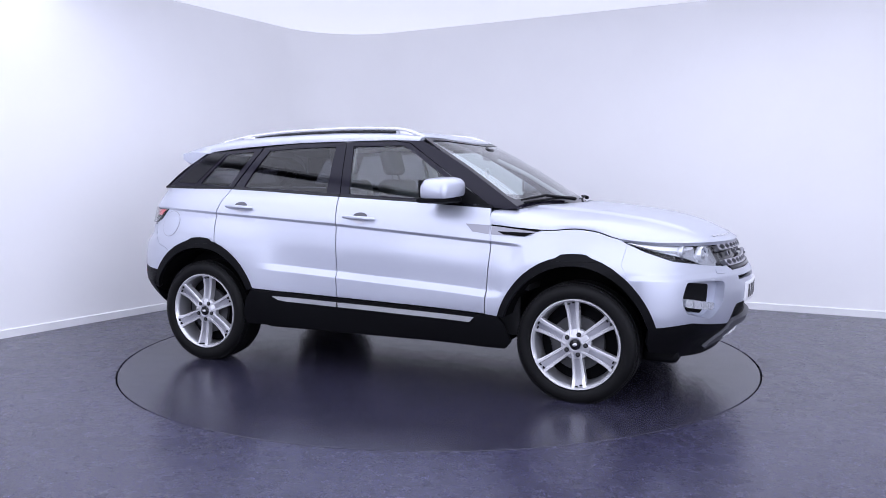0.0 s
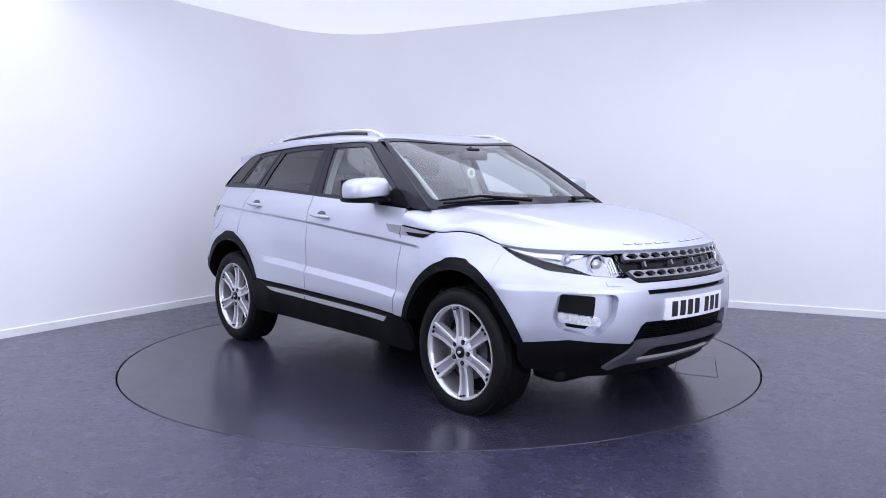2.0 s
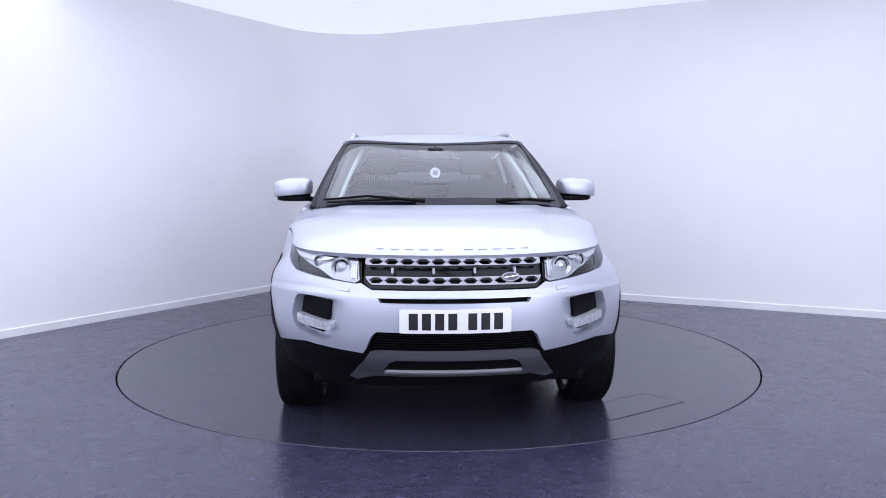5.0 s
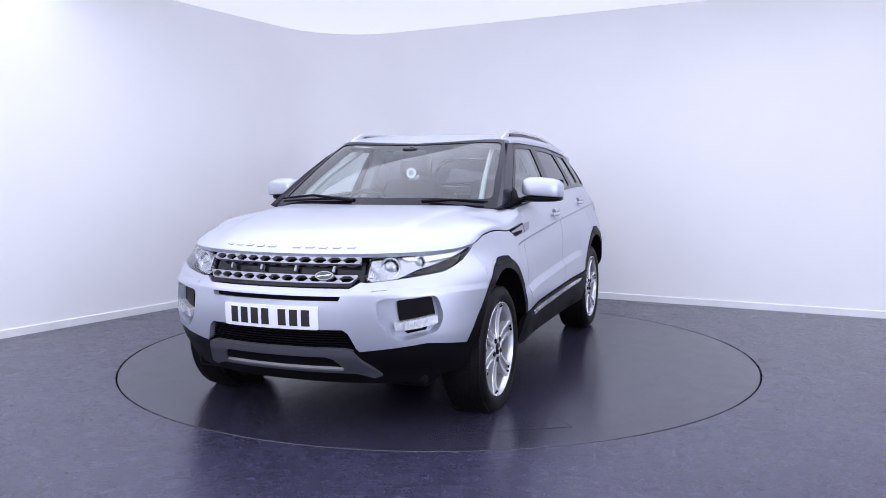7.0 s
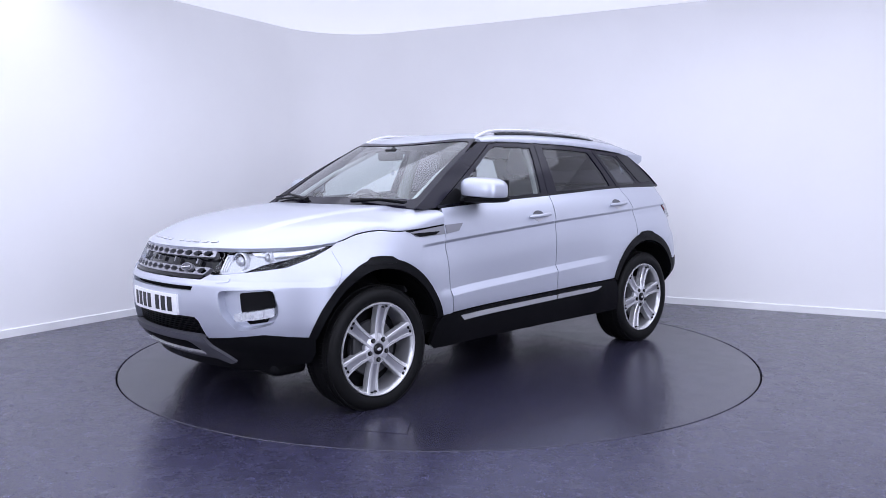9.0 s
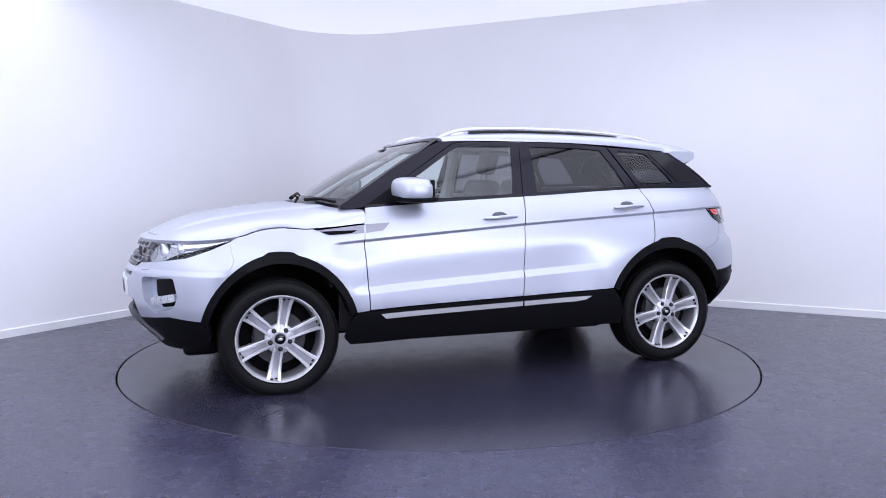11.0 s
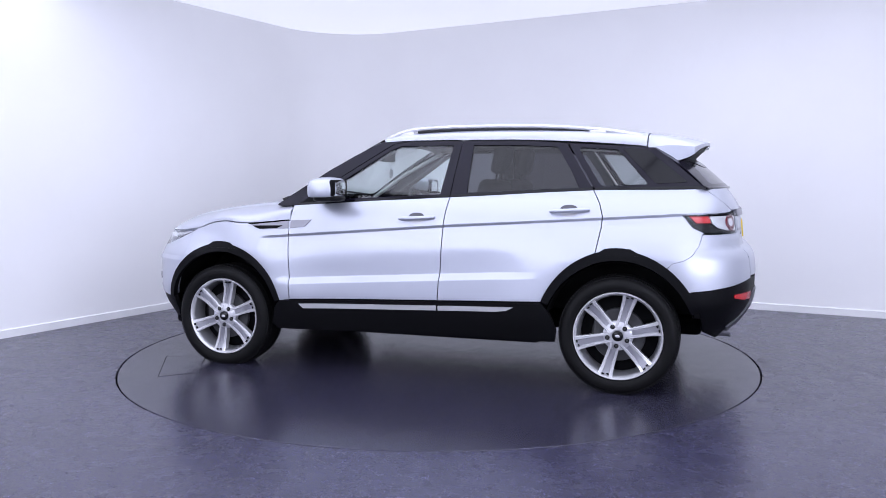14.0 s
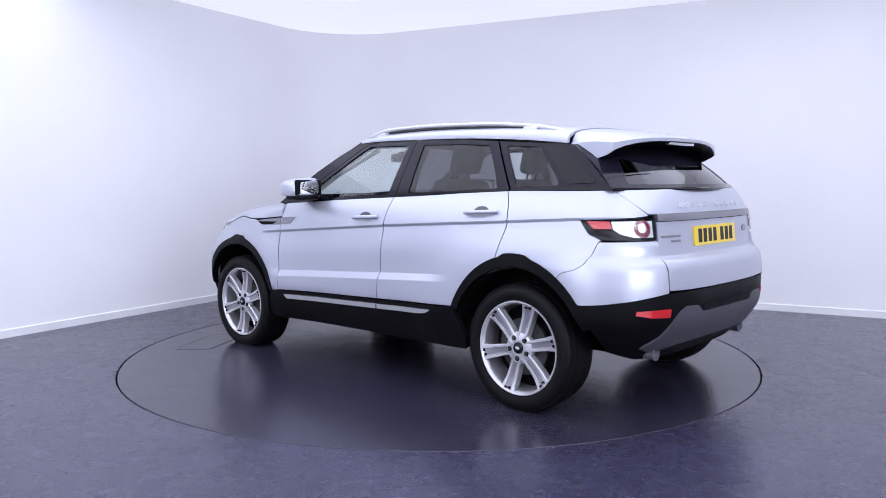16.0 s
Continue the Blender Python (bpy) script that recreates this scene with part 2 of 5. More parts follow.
def panel(name, loops, fmap, material, parent, label="", step=(0.05, 0.05), thick=0.018, lift=0.0, cuts=(), flip=False, curl=0.0, extra=()):
    """A sheet cut to outlines (first the rim, then holes) in the flat u, v of a surface, laid on the surface, with turned-in edges."""
    me = bpy.data.meshes.new(name)
    verts, norms, faces = [], [], []
    for lps in (loops, *extra):
        bm = bmesh.new()
        for lp in lps:
            vs = [bm.verts.new((u, v, 0)) for u, v in lp]
            for k in range(len(vs)):
                bm.edges.new((vs[k], vs[(k + 1) % len(vs)]))
        bmesh.ops.triangle_fill(bm, use_beauty=True, use_dissolve=False, edges=bm.edges[:], normal=(0, 0, 1))
        us, ws = [v.co.x for v in bm.verts], [v.co.y for v in bm.verts]
        planes = [((u, 0, 0), (1, 0, 0)) for u in np.arange(min(us) + step[0] * 0.503, max(us), step[0])]
        planes += [((0, v, 0), (0, 1, 0)) for v in np.arange(min(ws) + step[1] * 0.507, max(ws), step[1])]
        planes += [((u, v, 0), (-dv, du, 0)) for u, v, du, dv in cuts]
        for co, no in planes:
            bmesh.ops.bisect_plane(bm, geom=bm.verts[:] + bm.edges[:] + bm.faces[:], dist=1e-6, plane_co=co, plane_no=no)
        bmesh.ops.triangulate(bm, faces=[f for f in bm.faces if len(f.verts) > 4])
        bm.verts.index_update()
        uv = np.array([v.co[:2] for v in bm.verts])
        e = 2e-4
        p = fmap(uv[:, 0], uv[:, 1])
        n = np.cross(fmap(uv[:, 0] + e, uv[:, 1]) - fmap(uv[:, 0] - e, uv[:, 1]), fmap(uv[:, 0], uv[:, 1] + e) - fmap(uv[:, 0], uv[:, 1] - e))
        n /= np.maximum(np.linalg.norm(n, axis=1), 1e-12)[:, None]
        ref = p - np.stack([p[:, 0] * 0.72, p[:, 1] * 0, np.full(len(p), 0.72)], 1)
        sign = 1.0 if (n * ref).sum(1).mean() > 0 else -1.0
        if flip:
            sign = -sign
        n *= sign
        p = p + n * lift
        off = len(verts)
        verts += list(p)
        norms += list(n)
        for f in bm.faces:
            ids = [v.index for v in f.verts]
            nf = np.cross(p[ids[1]] - p[ids[0]], p[ids[2]] - p[ids[0]])
            if nf @ n[ids[0]] < 0:
                ids = ids[::-1]
            faces.append([off + i for i in ids])
        rim = {}
        if thick:
            for ed in bm.edges:
                if len(ed.link_faces) == 1:
                    i, j = ed.verts[0].index, ed.verts[1].index
                    for k in (i, j):
                        if k not in rim:
                            rim[k] = len(verts)
                            verts += [p[k], p[k] - n[k] * thick]
                            norms += [np.zeros(3), np.zeros(3)]
                    faces.append([rim[i], rim[j], rim[j] + 1, rim[i] + 1])
        bm.free()
    me.from_pydata([tuple(v) for v in verts], [], faces)
    me.validate()
    me.polygons.foreach_set("use_smooth", [True] * len(me.polygons))
    if len(me.vertices) == len(norms):
        me.normals_split_custom_set_from_vertices([tuple(v) for v in norms])
    return link_mesh(name, me, material, parent, label)


# ---- the room: two long walls that meet in a rounded corner, ceiling, skirting, floor ----
def corner_path(d, r, ext):
    """The wall's foot line, offset d towards the room, as points in plan."""
    n1, n2 = Vector((-0.8636, 0.5042)), Vector((0.4771, 0.8788))
    d1, d2 = 3.268 - d, 3.080 - d
    det = n1.x * n2.y - n1.y * n2.x
    c = Vector(((d1 - r) * n2.y - (d2 - r) * n1.y, n1.x * (d2 - r) - n2.x * (d1 - r))) / det
    a1, a2 = math.atan2(n1.y, n1.x), math.atan2(n2.y, n2.x)
    arc = [c + r * Vector((math.cos(a1 + (a2 - a1) * k / 16), math.sin(a1 + (a2 - a1) * k / 16))) for k in range(17)]
    t1, t2 = Vector((-0.5042, -0.8636)), Vector((0.8788, -0.4771))
    return [arc[0] + t1 * ext] + arc + [arc[-1] + t2 * ext]


def ribbon_wall(name, d_in, d_out, r, z0, z1, ext, material, label, bevel_top=0.0):
    bm = bmesh.new()
    inner, outer = corner_path(d_in, r - d_in, ext), corner_path(d_out, r - d_out, ext)
    rows = []
    for i, o in zip(inner, outer):
        sec = [(i, z0), (i, z1 - bevel_top), (i + (o - i) * min(1, bevel_top / max(1e-6, (o - i).length)), z1), (o, z1), (o, z0)] if bevel_top else [(i, z0), (i, z1), (o, z1), (o, z0)]
        rows.append([bm.verts.new((p.x, p.y, z)) for p, z in sec])
    for p, q in zip(rows, rows[1:]):
        for k in range(len(p)):
            bm.faces.new((p[k], q[k], q[(k + 1) % len(p)], p[(k + 1) % len(p)]))
    bm.faces.new(rows[0])
    bm.faces.new(rows[-1][::-1])
    return tagged(part(name, bm, material, None), label, "wall", kind="structure")


CEILING = 3.0
ribbon_wall("wall_studio", 0.0, -0.15, 0.92, -0.02, CEILING + 0.1, 10.5, M_WALL, "white painted studio wall with a rounded corner")
ribbon_wall("baseboard", 0.014, 0.0, 0.92, 0.0, 0.068, 10.4, M_SKIRT, "low white painted skirting board along the wall", 0.006)


def slab(name, x0, x1, y0, y1, z0, z1, material, label, category):
    bm = bmesh.new()
    box(bm, x0, x1, y0, y1, z0, z1)
    return tagged(part(name, bm, material, None, smooth=False), label, category, kind="structure")


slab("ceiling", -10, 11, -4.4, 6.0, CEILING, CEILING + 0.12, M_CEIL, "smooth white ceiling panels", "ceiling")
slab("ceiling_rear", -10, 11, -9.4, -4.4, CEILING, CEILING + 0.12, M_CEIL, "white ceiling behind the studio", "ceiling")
slab("wall_rear", -10, 11, -9.55, -9.4, 0, CEILING, M_WALL, "white wall behind the studio", "wall")
slab("wall_side", 10.6, 10.75, -9.4, 0, 0, CEILING, M_WALL, "white side wall of the studio", "wall")


def ceiling_beam(name, a, b, half, z0, label):
    """A dark boxed beam under the lit ceiling from a to b in plan."""
    a, b = Vector(a), Vector(b)
    bm = bmesh.new()
    box(bm, 0, (b - a).length, -half, half, z0, CEILING - 0.001, 0.006, m=Matrix.Translation((a.x, a.y, 0)) @ Matrix.Rotation(math.atan2(b.y - a.y, b.x - a.x), 4, "Z"))
    return tagged(part(name, bm, M_DARK, None, smooth=False), label, "beam", kind="structure")


ceiling_beam("ceiling_beam", (-4.3, 0.35), (1.2, -5.72), 0.065, 2.885, "dark boxed beam under the ceiling")
ceiling_beam("ceiling_trim", (2.6, -0.25), (-0.15, -3.65), 0.012, 2.90, "thin dark ceiling trim between lit panels")

R_TABLE = 2.225


def ring_sheet(bm, r0, outer, z):
    """A flat sheet with a round hole."""
    n = 192
    a = [bm.verts.new((r0 * math.cos(2 * math.pi * k / n), r0 * math.sin(2 * math.pi * k / n), z)) for k in range(n)]
    b = []
    for k in range(n):
        c, s = math.cos(2 * math.pi * k / n), math.sin(2 * math.pi * k / n)
        f = outer / max(abs(c), abs(s))
        b.append(bm.verts.new((c * f, s * f, z)))
    low = [bm.verts.new((v.co.x, v.co.y, z - 0.03)) for v in a]
    for k in range(n):
        j = (k + 1) % n
        bm.faces.new((a[k], b[k], b[j], a[j]))
        bm.faces.new((a[k], a[j], low[j], low[k]))


bm = bmesh.new()
ring_sheet(bm, R_TABLE + 0.007, 14.0, 0.0)
tagged(part("floor", bm, M_FLOOR, None, smooth=False), "dark grey speckled vinyl studio floor, waxed and scuffed", "floor", kind="structure")
bm = bmesh.new()
box(bm, -3, 3, -3, 3, -0.06, -0.028)
tagged(part("floor_pit", bm, M_GAP, None, smooth=False), "black pit under the turntable gap", "floor", kind="structure")

turntable = tagged(new("turntable"), "round dark vinyl turntable set flush in the floor", "turntable")
bm = bmesh.new()
rings = lathe(bm, [(R_TABLE - 0.004, -0.025), (R_TABLE - 0.004, -0.003), (R_TABLE - 0.007, 0.0)], 192, "Z")
disc_cap(bm, rings[-1])
part("disc", bm, M_DISC, turntable, "dark scuffed vinyl disc", smooth=False)

hatch = [Vector((1.48, 1.31)), Vector((1.295, 1.135)), Vector((1.545, 0.70)), Vector((1.80, 0.80))]
bm = bmesh.new()
vs = [bm.verts.new((p.x, p.y, 0.0012)) for p in hatch]
low = [bm.verts.new((p.x, p.y, -0.01)) for p in hatch]
bm.faces.new(vs)
for k in range(4):
    bm.faces.new((vs[k], vs[(k + 1) % 4], low[(k + 1) % 4], low[k]))
cover = part("hatch_cover", bm, M_DISC, turntable, "flush hatch cover with thin black joints", smooth=False)
for k in range(4):
    a, b = hatch[k], hatch[(k + 1) % 4]
    n = Vector((-(b - a).y, (b - a).x)).normalized() * 0.0013
    bm = bmesh.new()
    bm.faces.new([bm.verts.new((p.x, p.y, 0.003)) for p in (a - n, b - n, b + n, a + n)])
    part("hatch_joint", bm, M_GAP, cover, smooth=False)

# ---- car body surfaces: x forward, y to the car's left, z up ----
AX_F, AX_R, HUB = 1.33, -1.33, 0.342
HUB_F, HUB_R = 0.332, 0.348
XF = spline([0.18, 0.30, 0.42, 0.52, 0.62, 0.70, 0.76, 0.86, 0.93, 1.25], [1.99, 2.06, 2.165, 2.185, 2.192, 2.186, 2.165, 2.125, 2.09, 2.0])
XR = spline([0.2, 0.32, 0.42, 0.55, 0.66, 0.80, 0.835, 0.87, 1.0, 1.07, 1.15, 1.25], [1.87, 1.93, 2.03, 2.095, 2.105, 2.092, 2.075, 2.035, 2.02, 2.012, 1.975, 1.90])
WD = spline([0.2, 0.3, 0.45, 0.55, 0.70, 0.80, 0.90, 1.0, 1.06, 1.12, 1.17, 1.25], [0.83, 0.87, 0.905, 0.915, 0.915, 0.912, 0.905, 0.888, 0.868, 0.836, 0.800, 0.765])
NF, CF, CR = 2.1, 1.50, -1.35
S1, S2 = 1.0, 1.0 + CF - CR
S3 = S2 + 1.0


def WAIST(x):
    """Height of the crease along the flank."""
    return np.interp(x, [-1.75, -0.25, 1.06], [1.072, 0.983, 0.888])


def BAND(x):
    """Height of the edge over the lower door flare."""
    return 0.618 - (np.asarray(x, float) - 0.8) * 0.058


def NR(z):
    """How square the tail's corners are."""
    return 3.6 + 0.4 * np.clip((np.asarray(z, float) - 1.0) / 0.2, 0, 1)


def smooth(t):
    t = np.clip(t, 0, 1)
    return t * t * (3 - 2 * t)


def width(x, z):
    x, z = np.asarray(x, float), np.asarray(z, float)
    w = WD(z)
    for ax, amp in ((AX_F, 0.030), (AX_R, 0.034)):
        r = np.hypot(x - ax, (z - 0.42) * 1.05)
        w = w + amp * np.exp(-(np.maximum(r - 0.46, 0) / 0.24) ** 2) * np.clip((1.0 - z) / 0.2, 0, 1) ** 0.6
    mid = 1 / (1 + np.exp(-(0.86 - x) / 0.03)) / (1 + np.exp(-(x + 0.76) / 0.03))
    d = z - BAND(x)
    w = w + mid * np.where(d > 0, np.exp(-((d / 0.16) ** 2)) * -0.010, -0.010 + 0.024 * np.clip(-d / 0.040, 0, 1))
    w = w * (1 - 0.085 * smooth((x - 1.15) / 0.45) * smooth((z - 0.74) / 0.18))
    w = w * (1 - 0.10 * smooth((-1.45 - x) / 0.35) * smooth((0.58 - z) / 0.26))
    d = WAIST(x) - z
    on = np.clip((1.03 - x) / 0.08, 0, 1)
    return w - on * 0.011 * np.where(d < 0, 0, np.where(d < 0.017, d / 0.017, 1 - smooth((d - 0.017) / 0.16)))


def ridge(z):
    """The bumper stands proud below its upper edge."""
    return 0.015 * np.interp(z, [0.40, 0.52, 0.715, 0.742, 0.80], [0.3, 0.8, 1.0, 0.25, 0.0])


def shell(s, z):
    """The lower body. s runs from the nose (0) round the flank to the tail (S3); below zero the car's right."""
    s, z = np.asarray(s, float), np.asarray(z, float)
    a = np.clip(np.abs(s), 0, S3)
    pf, pr = np.clip(a, 0, 1) * math.pi / 2, np.clip(S3 - a, 0, 1) * math.pi / 2
    nr = NR(z)
    cf, cr = np.maximum(np.cos(pf), 0), np.maximum(np.cos(pr), 0)
    x = np.where(a < S1, CF + (XF(z) - CF) * cf ** (2 / NF), np.where(a > S2, CR - (XR(z) + CR) * cr ** (2 / nr), CF - (a - 1)))
    k = np.where(a < S1, np.sin(pf) ** (2 / NF), np.where(a > S2, np.sin(pr) ** (2 / nr), 1.0))
    rg = ridge(z) * smooth((x - 1.58) / 0.12)
    return np.stack([x + rg * (1 - k**2), np.sign(s) * (k * width(x, z) + rg * k**2), z], -1)


def sx(x, z):
    """Station on the shell of a place on the flank."""
    if x > CF:
        return math.acos(min(1.0, (x - CF) / (float(XF(z)) - CF)) ** (NF / 2)) / (math.pi / 2), z
    if x < CR:
        return S3 - math.acos(min(1.0, (CR - x) / (float(XR(z)) + CR)) ** (float(NR(z)) / 2)) / (math.pi / 2), z
    return 1 + CF - x, z


def by_y(y, z, lo, hi):
    """Station between lo and hi at which the shell is y wide."""
    for _ in range(40):
        mid = (lo + hi) / 2
        if float(shell(mid, z)[1]) < y:
            lo = mid
        else:
            hi = mid
    return (lo + hi) / 2


def sf(y, z):
    """Station of a place on the nose."""
    return math.copysign(by_y(abs(y), z, 0.0, 1.0), y), z


def sr(y, z):
    """Station of a place on the tail."""
    return math.copysign(by_y(abs(y), z, S3, S2), y), z


def tail_map(q, z):
    """The shell measured from the middle of the tail."""
    q = np.asarray(q, float)
    return shell(np.where(q >= 0, S3 - np.abs(q), np.abs(q) - S3), z)


def st(y, z):
    """Station of a place on the tail, for tail_map."""
    return math.copysign(S3 - abs(sr(y, z)[0]), y), z


def arch(ax, r, a0, a1, n=14, rise=0.0, cz=HUB):
    """Points on a wheel arch from angle a0 to a1 (degrees from straight ahead)."""
    out = []
    for k in range(n + 1):
        a = radians(a0 + (a1 - a0) * k / n)
        rr = r + rise * max(0.0, math.sin(a)) ** 3
        out.append((ax + rr * math.cos(a), cz + rr * math.sin(a)))
    return out


def flank(x, z):
    """The leaning side of the cabin above the belt."""
    x, z = np.asarray(x, float), np.asarray(z, float)
    yb = 0.803 - 0.050 * ((x + 0.2) / 1.55) ** 2
    yt = 0.640 - 0.035 * ((x + 0.35) / 1.2) ** 2
    t = (z - 1.16) / 0.35
    return np.stack([x, yb + (yt - yb) * (0.82 * t + 0.18 * t * t), z], -1)


def backlight(a, b):
    """The rear window: a across, b from the tailgate up."""
    a, b = np.asarray(a, float), np.asarray(b, float)
    base = np.stack([-1.945 + 0.15 * a**2, 0.745 * a, 1.215 + 0 * a], -1)
    top = np.stack([-1.63 + 0.12 * a**2, 0.645 * a, 1.46 - 0.02 * a**2], -1)
    return base + (top - base) * b[..., None] + (4 * b * (1 - b))[..., None] * np.array([-0.012, 0, 0.012])


ROOF_C = spline([-1.52, -1.3, -0.9, -0.4, 0.05, 0.25, 0.37], [1.556, 1.580, 1.603, 1.610, 1.592, 1.555, 1.516])
ROOF_E = spline([-1.50, -1.43, -1.0, -0.6, 0.0, 0.24, 0.37], [1.455, 1.466, 1.500, 1.516, 1.520, 1.510, 1.492])


def roof_top(x, a):
    x, a = np.asarray(x, float), np.asarray(a, float)
    c, e = ROOF_C(x), ROOF_E(x)
    yt = flank(x, e)[..., 1] + 0.004
    t = np.clip(np.abs(a), 0, 1)
    return np.stack([x, np.sign(a) * yt * np.sin(t * math.pi / 2) ** 0.72, e + (c - e) * np.cos(t * math.pi / 2) ** 0.62], -1)


def roof_edge(y):
    """The roof's front edge: x and the roof's own station at a place across."""
    a = np.arcsin(np.clip(np.abs(y) / 0.636, 0, 1) ** (1 / 0.72)) / (math.pi / 2)
    return 0.372 - 0.137 * (y / 0.625) ** 2, a


def screen(a, b):
    """The windscreen: a across, b from the cowl up."""
    a, b = np.asarray(a, float), np.asarray(b, float)
    base = np.stack([1.10 - 0.17 * a**2, 0.785 * a, 1.105 - 0.012 * a**2], -1)
    y = 0.625 * a
    x, ar = roof_edge(y)
    top = np.stack([x, y, roof_top(x - 0.004, ar)[..., 2] - 0.003], -1)
    p = base + (top - base) * b[..., None]
    return p + (4 * b * (1 - b) * (1 - 0.45 * a**4))[..., None] * np.array([0.013, 0, 0.021])


HOOD_C = spline([0.8, 1.14, 1.5, 1.85, 2.03, 2.13], [1.125, 1.112, 1.079, 1.030, 0.99, 0.965])
HOOD_S = spline([0.80, 1.0, 1.17, 1.31, 1.42, 1.56, 1.80, 2.12], [1.000, 0.986, 0.978, 0.988, 0.976, 0.934, 0.912, 0.902])


def shell_y(x, z):
    x, z = np.asarray(x, float), np.asarray(z, float)
    f = np.clip((x - CF) / (XF(z) - CF), 0, 1)
    r = np.clip((CR - x) / (XR(z) + CR), 0, 1)
    return width(x, z) * (1 - f**NF) ** (1 / NF) * (1 - r ** NR(z)) ** (1 / NR(z))


LIP = 2.105
K_END = math.acos(((1.56 - CF) / (LIP - CF)) ** (NF / 2))


def bonnet(t, a):
    """The clamshell bonnet: t from its lip back, a across."""
    t, a = np.asarray(t, float), np.asarray(a, float)
    t1 = np.clip(t, 0, 1)
    m = np.clip(np.abs(a), 0, 1)
    k, q = m * K_END, m * math.pi / 2
    front = CF + (LIP - CF) * np.cos(k) ** (2 / NF)
    back = 1.135 - 0.325 * np.minimum(1, np.sin(q) ** 0.75 * 0.885 / 0.83) ** 3
    x = front + (back - front) * t
    zs, zc = HOOD_S(x), HOOD_C(x)
    y0 = np.sin(k) ** (2 / NF) * width(front, HOOD_S(front))
    y1 = np.sin(q) ** 0.75 * 0.885
    e0 = math.sin(K_END) ** (2 / NF) * float(width(1.56, 0.934))
    xe = 1.56 - 0.75 * t1
    edge = shell_y(xe, HOOD_S(xe))
    y = (y0 + (y1 - y0) * t1) * (1 + (edge / (e0 + (0.885 - e0) * t1) - 1) * m**2)
    rise = np.cos(q) ** (0.66 - 0.33 * smooth((t1 - 0.6) / 0.4)) * (1 - (1 - t1) ** 7)
    fold = 0.011 * smooth((y - (0.44 + 0.14 * t1)) / 0.07) * smooth(t1 / 0.25) * (1 - m**10)
    return np.stack([x, np.sign(a) * y, zs + (zc - zs) * rise - fold], -1)


# ---- the car ----
car = tagged(new("car"), "silver five-door sport utility car with black trim and tinted windows", "car")
SIDES = (1, -1)


def mirrored(fmap, side):
    """The same surface on the other flank."""
    if side == 1:
        return fmap

    def g(u, v):
        return fmap(u, v) * np.array([1.0, -1.0, 1.0])
    return g


def P(*pts):
    return [sx(x, z) for x, z in pts]


def F(*pts):
    return [sf(y, z) for y, z in pts]


def T(*pts):
    return [sr(y, z) for y, z in pts]


def mirror_loop(half):
    """Closes a half outline that runs from the middle to the middle."""
    return half + [(-u, v) for u, v in reversed(half) if abs(u) > 1e-9]


def tail_loop(half):
    """The same across the tail."""
    return mirror_loop([(S3 - u, v) for u, v in half])


def inset(loop, c, f):
    return [(c[0] + (u - c[0]) * f, c[1] + (v - c[1]) * f) for u, v in loop]


def rounded(loop, r=0.02, n=3):
    """Rounds an outline's corners."""
    out = []
    m = len(loop)
    for k in range(m):
        p, a, b = Vector(loop[k]), Vector(loop[k - 1]), Vector(loop[(k + 1) % m])
        da, db = a - p, b - p
        ra, rb = min(r, da.length * 0.45), min(r, db.length * 0.45)
        q0, q1 = p + da.normalized() * ra, p + db.normalized() * rb
        for i in range(n + 1):
            t = i / n
            out.append(tuple(q0 * (1 - t) ** 2 + p * 2 * t * (1 - t) + q1 * t * t))
    return out


def crease_cuts(xs):
    """Lines along the waist crease, chord by chord."""
    out = []
    for xa, xb in zip(xs, xs[1:]):
        for dz in (0.003, 0.0, -0.003, -0.014, -0.017, -0.020):
            a, b = Vector(sx(xa, float(WAIST(xa)) + dz)), Vector(sx(xb, float(WAIST(xb)) + dz))
            out.append((a.x, a.y, b.x - a.x, b.y - a.y))
    return out


def band_cuts(xa, xb):
    out = []
    for dz in (0.004, 0.0, -0.004, -0.036, -0.040, -0.044):
        a, b = sx(xa, float(BAND(xa)) + dz), sx(xb, float(BAND(xb)) + dz)
        out.append((a[0], a[1], b[0] - a[0], b[1] - a[1]))
    return out


# bonnet
bonnet_ob = panel("bonnet", [[(0, -1), (1, -1), (1, 1), (0, 1)]], bonnet, M_PAINT, car, step=(0.034, 0.028), thick=0.02)

# front bumper skin, one piece from arch to arch, with its openings
grille_low = F((0.0, 0.742), (0.395, 0.742), (0.445, 0.772))
lamp_low = F((0.47, 0.768), (0.60, 0.782)) + P((1.84, 0.812), (1.70, 0.862), (1.60, 0.905))
front_arch = [sx(x, z) for x, z in arch(AX_F - 0.01, 0.462, 48, 14, 7, 0.03)]
black_top = P((1.80, 0.456), (1.88, 0.464)) + F((0.73, 0.470), (0.60, 0.452), (0.44, 0.435))
low_side = F((0.428, 0.450), (0.397, 0.525), (0.372, 0.545), (0.0, 0.545))
half = grille_low + lamp_low + P((1.585, 0.80)) + front_arch + black_top + low_side
fog_hole = rounded(F((0.520, 0.692), (0.772, 0.706), (0.800, 0.60), (0.775, 0.525), (0.615, 0.480), (0.540, 0.560)), 0.03)
slot = F((0.0, 0.686), (0.355, 0.684), (0.365, 0.707), (0.0, 0.710))
slot_full = slot[1:3] + [(-u, v) for u, v in reversed(slot[1:3])]
bumper = panel("front_bumper", [mirror_loop(half), fog_hole, [(-u, v) for u, v in fog_hole], slot_full], shell, M_PAINT, car,
               step=(0.03, 0.035), thick=0.062, cuts=[(0, zz, 1, 0) for zz in (0.711, 0.715, 0.719, 0.738, 0.742, 0.746)])
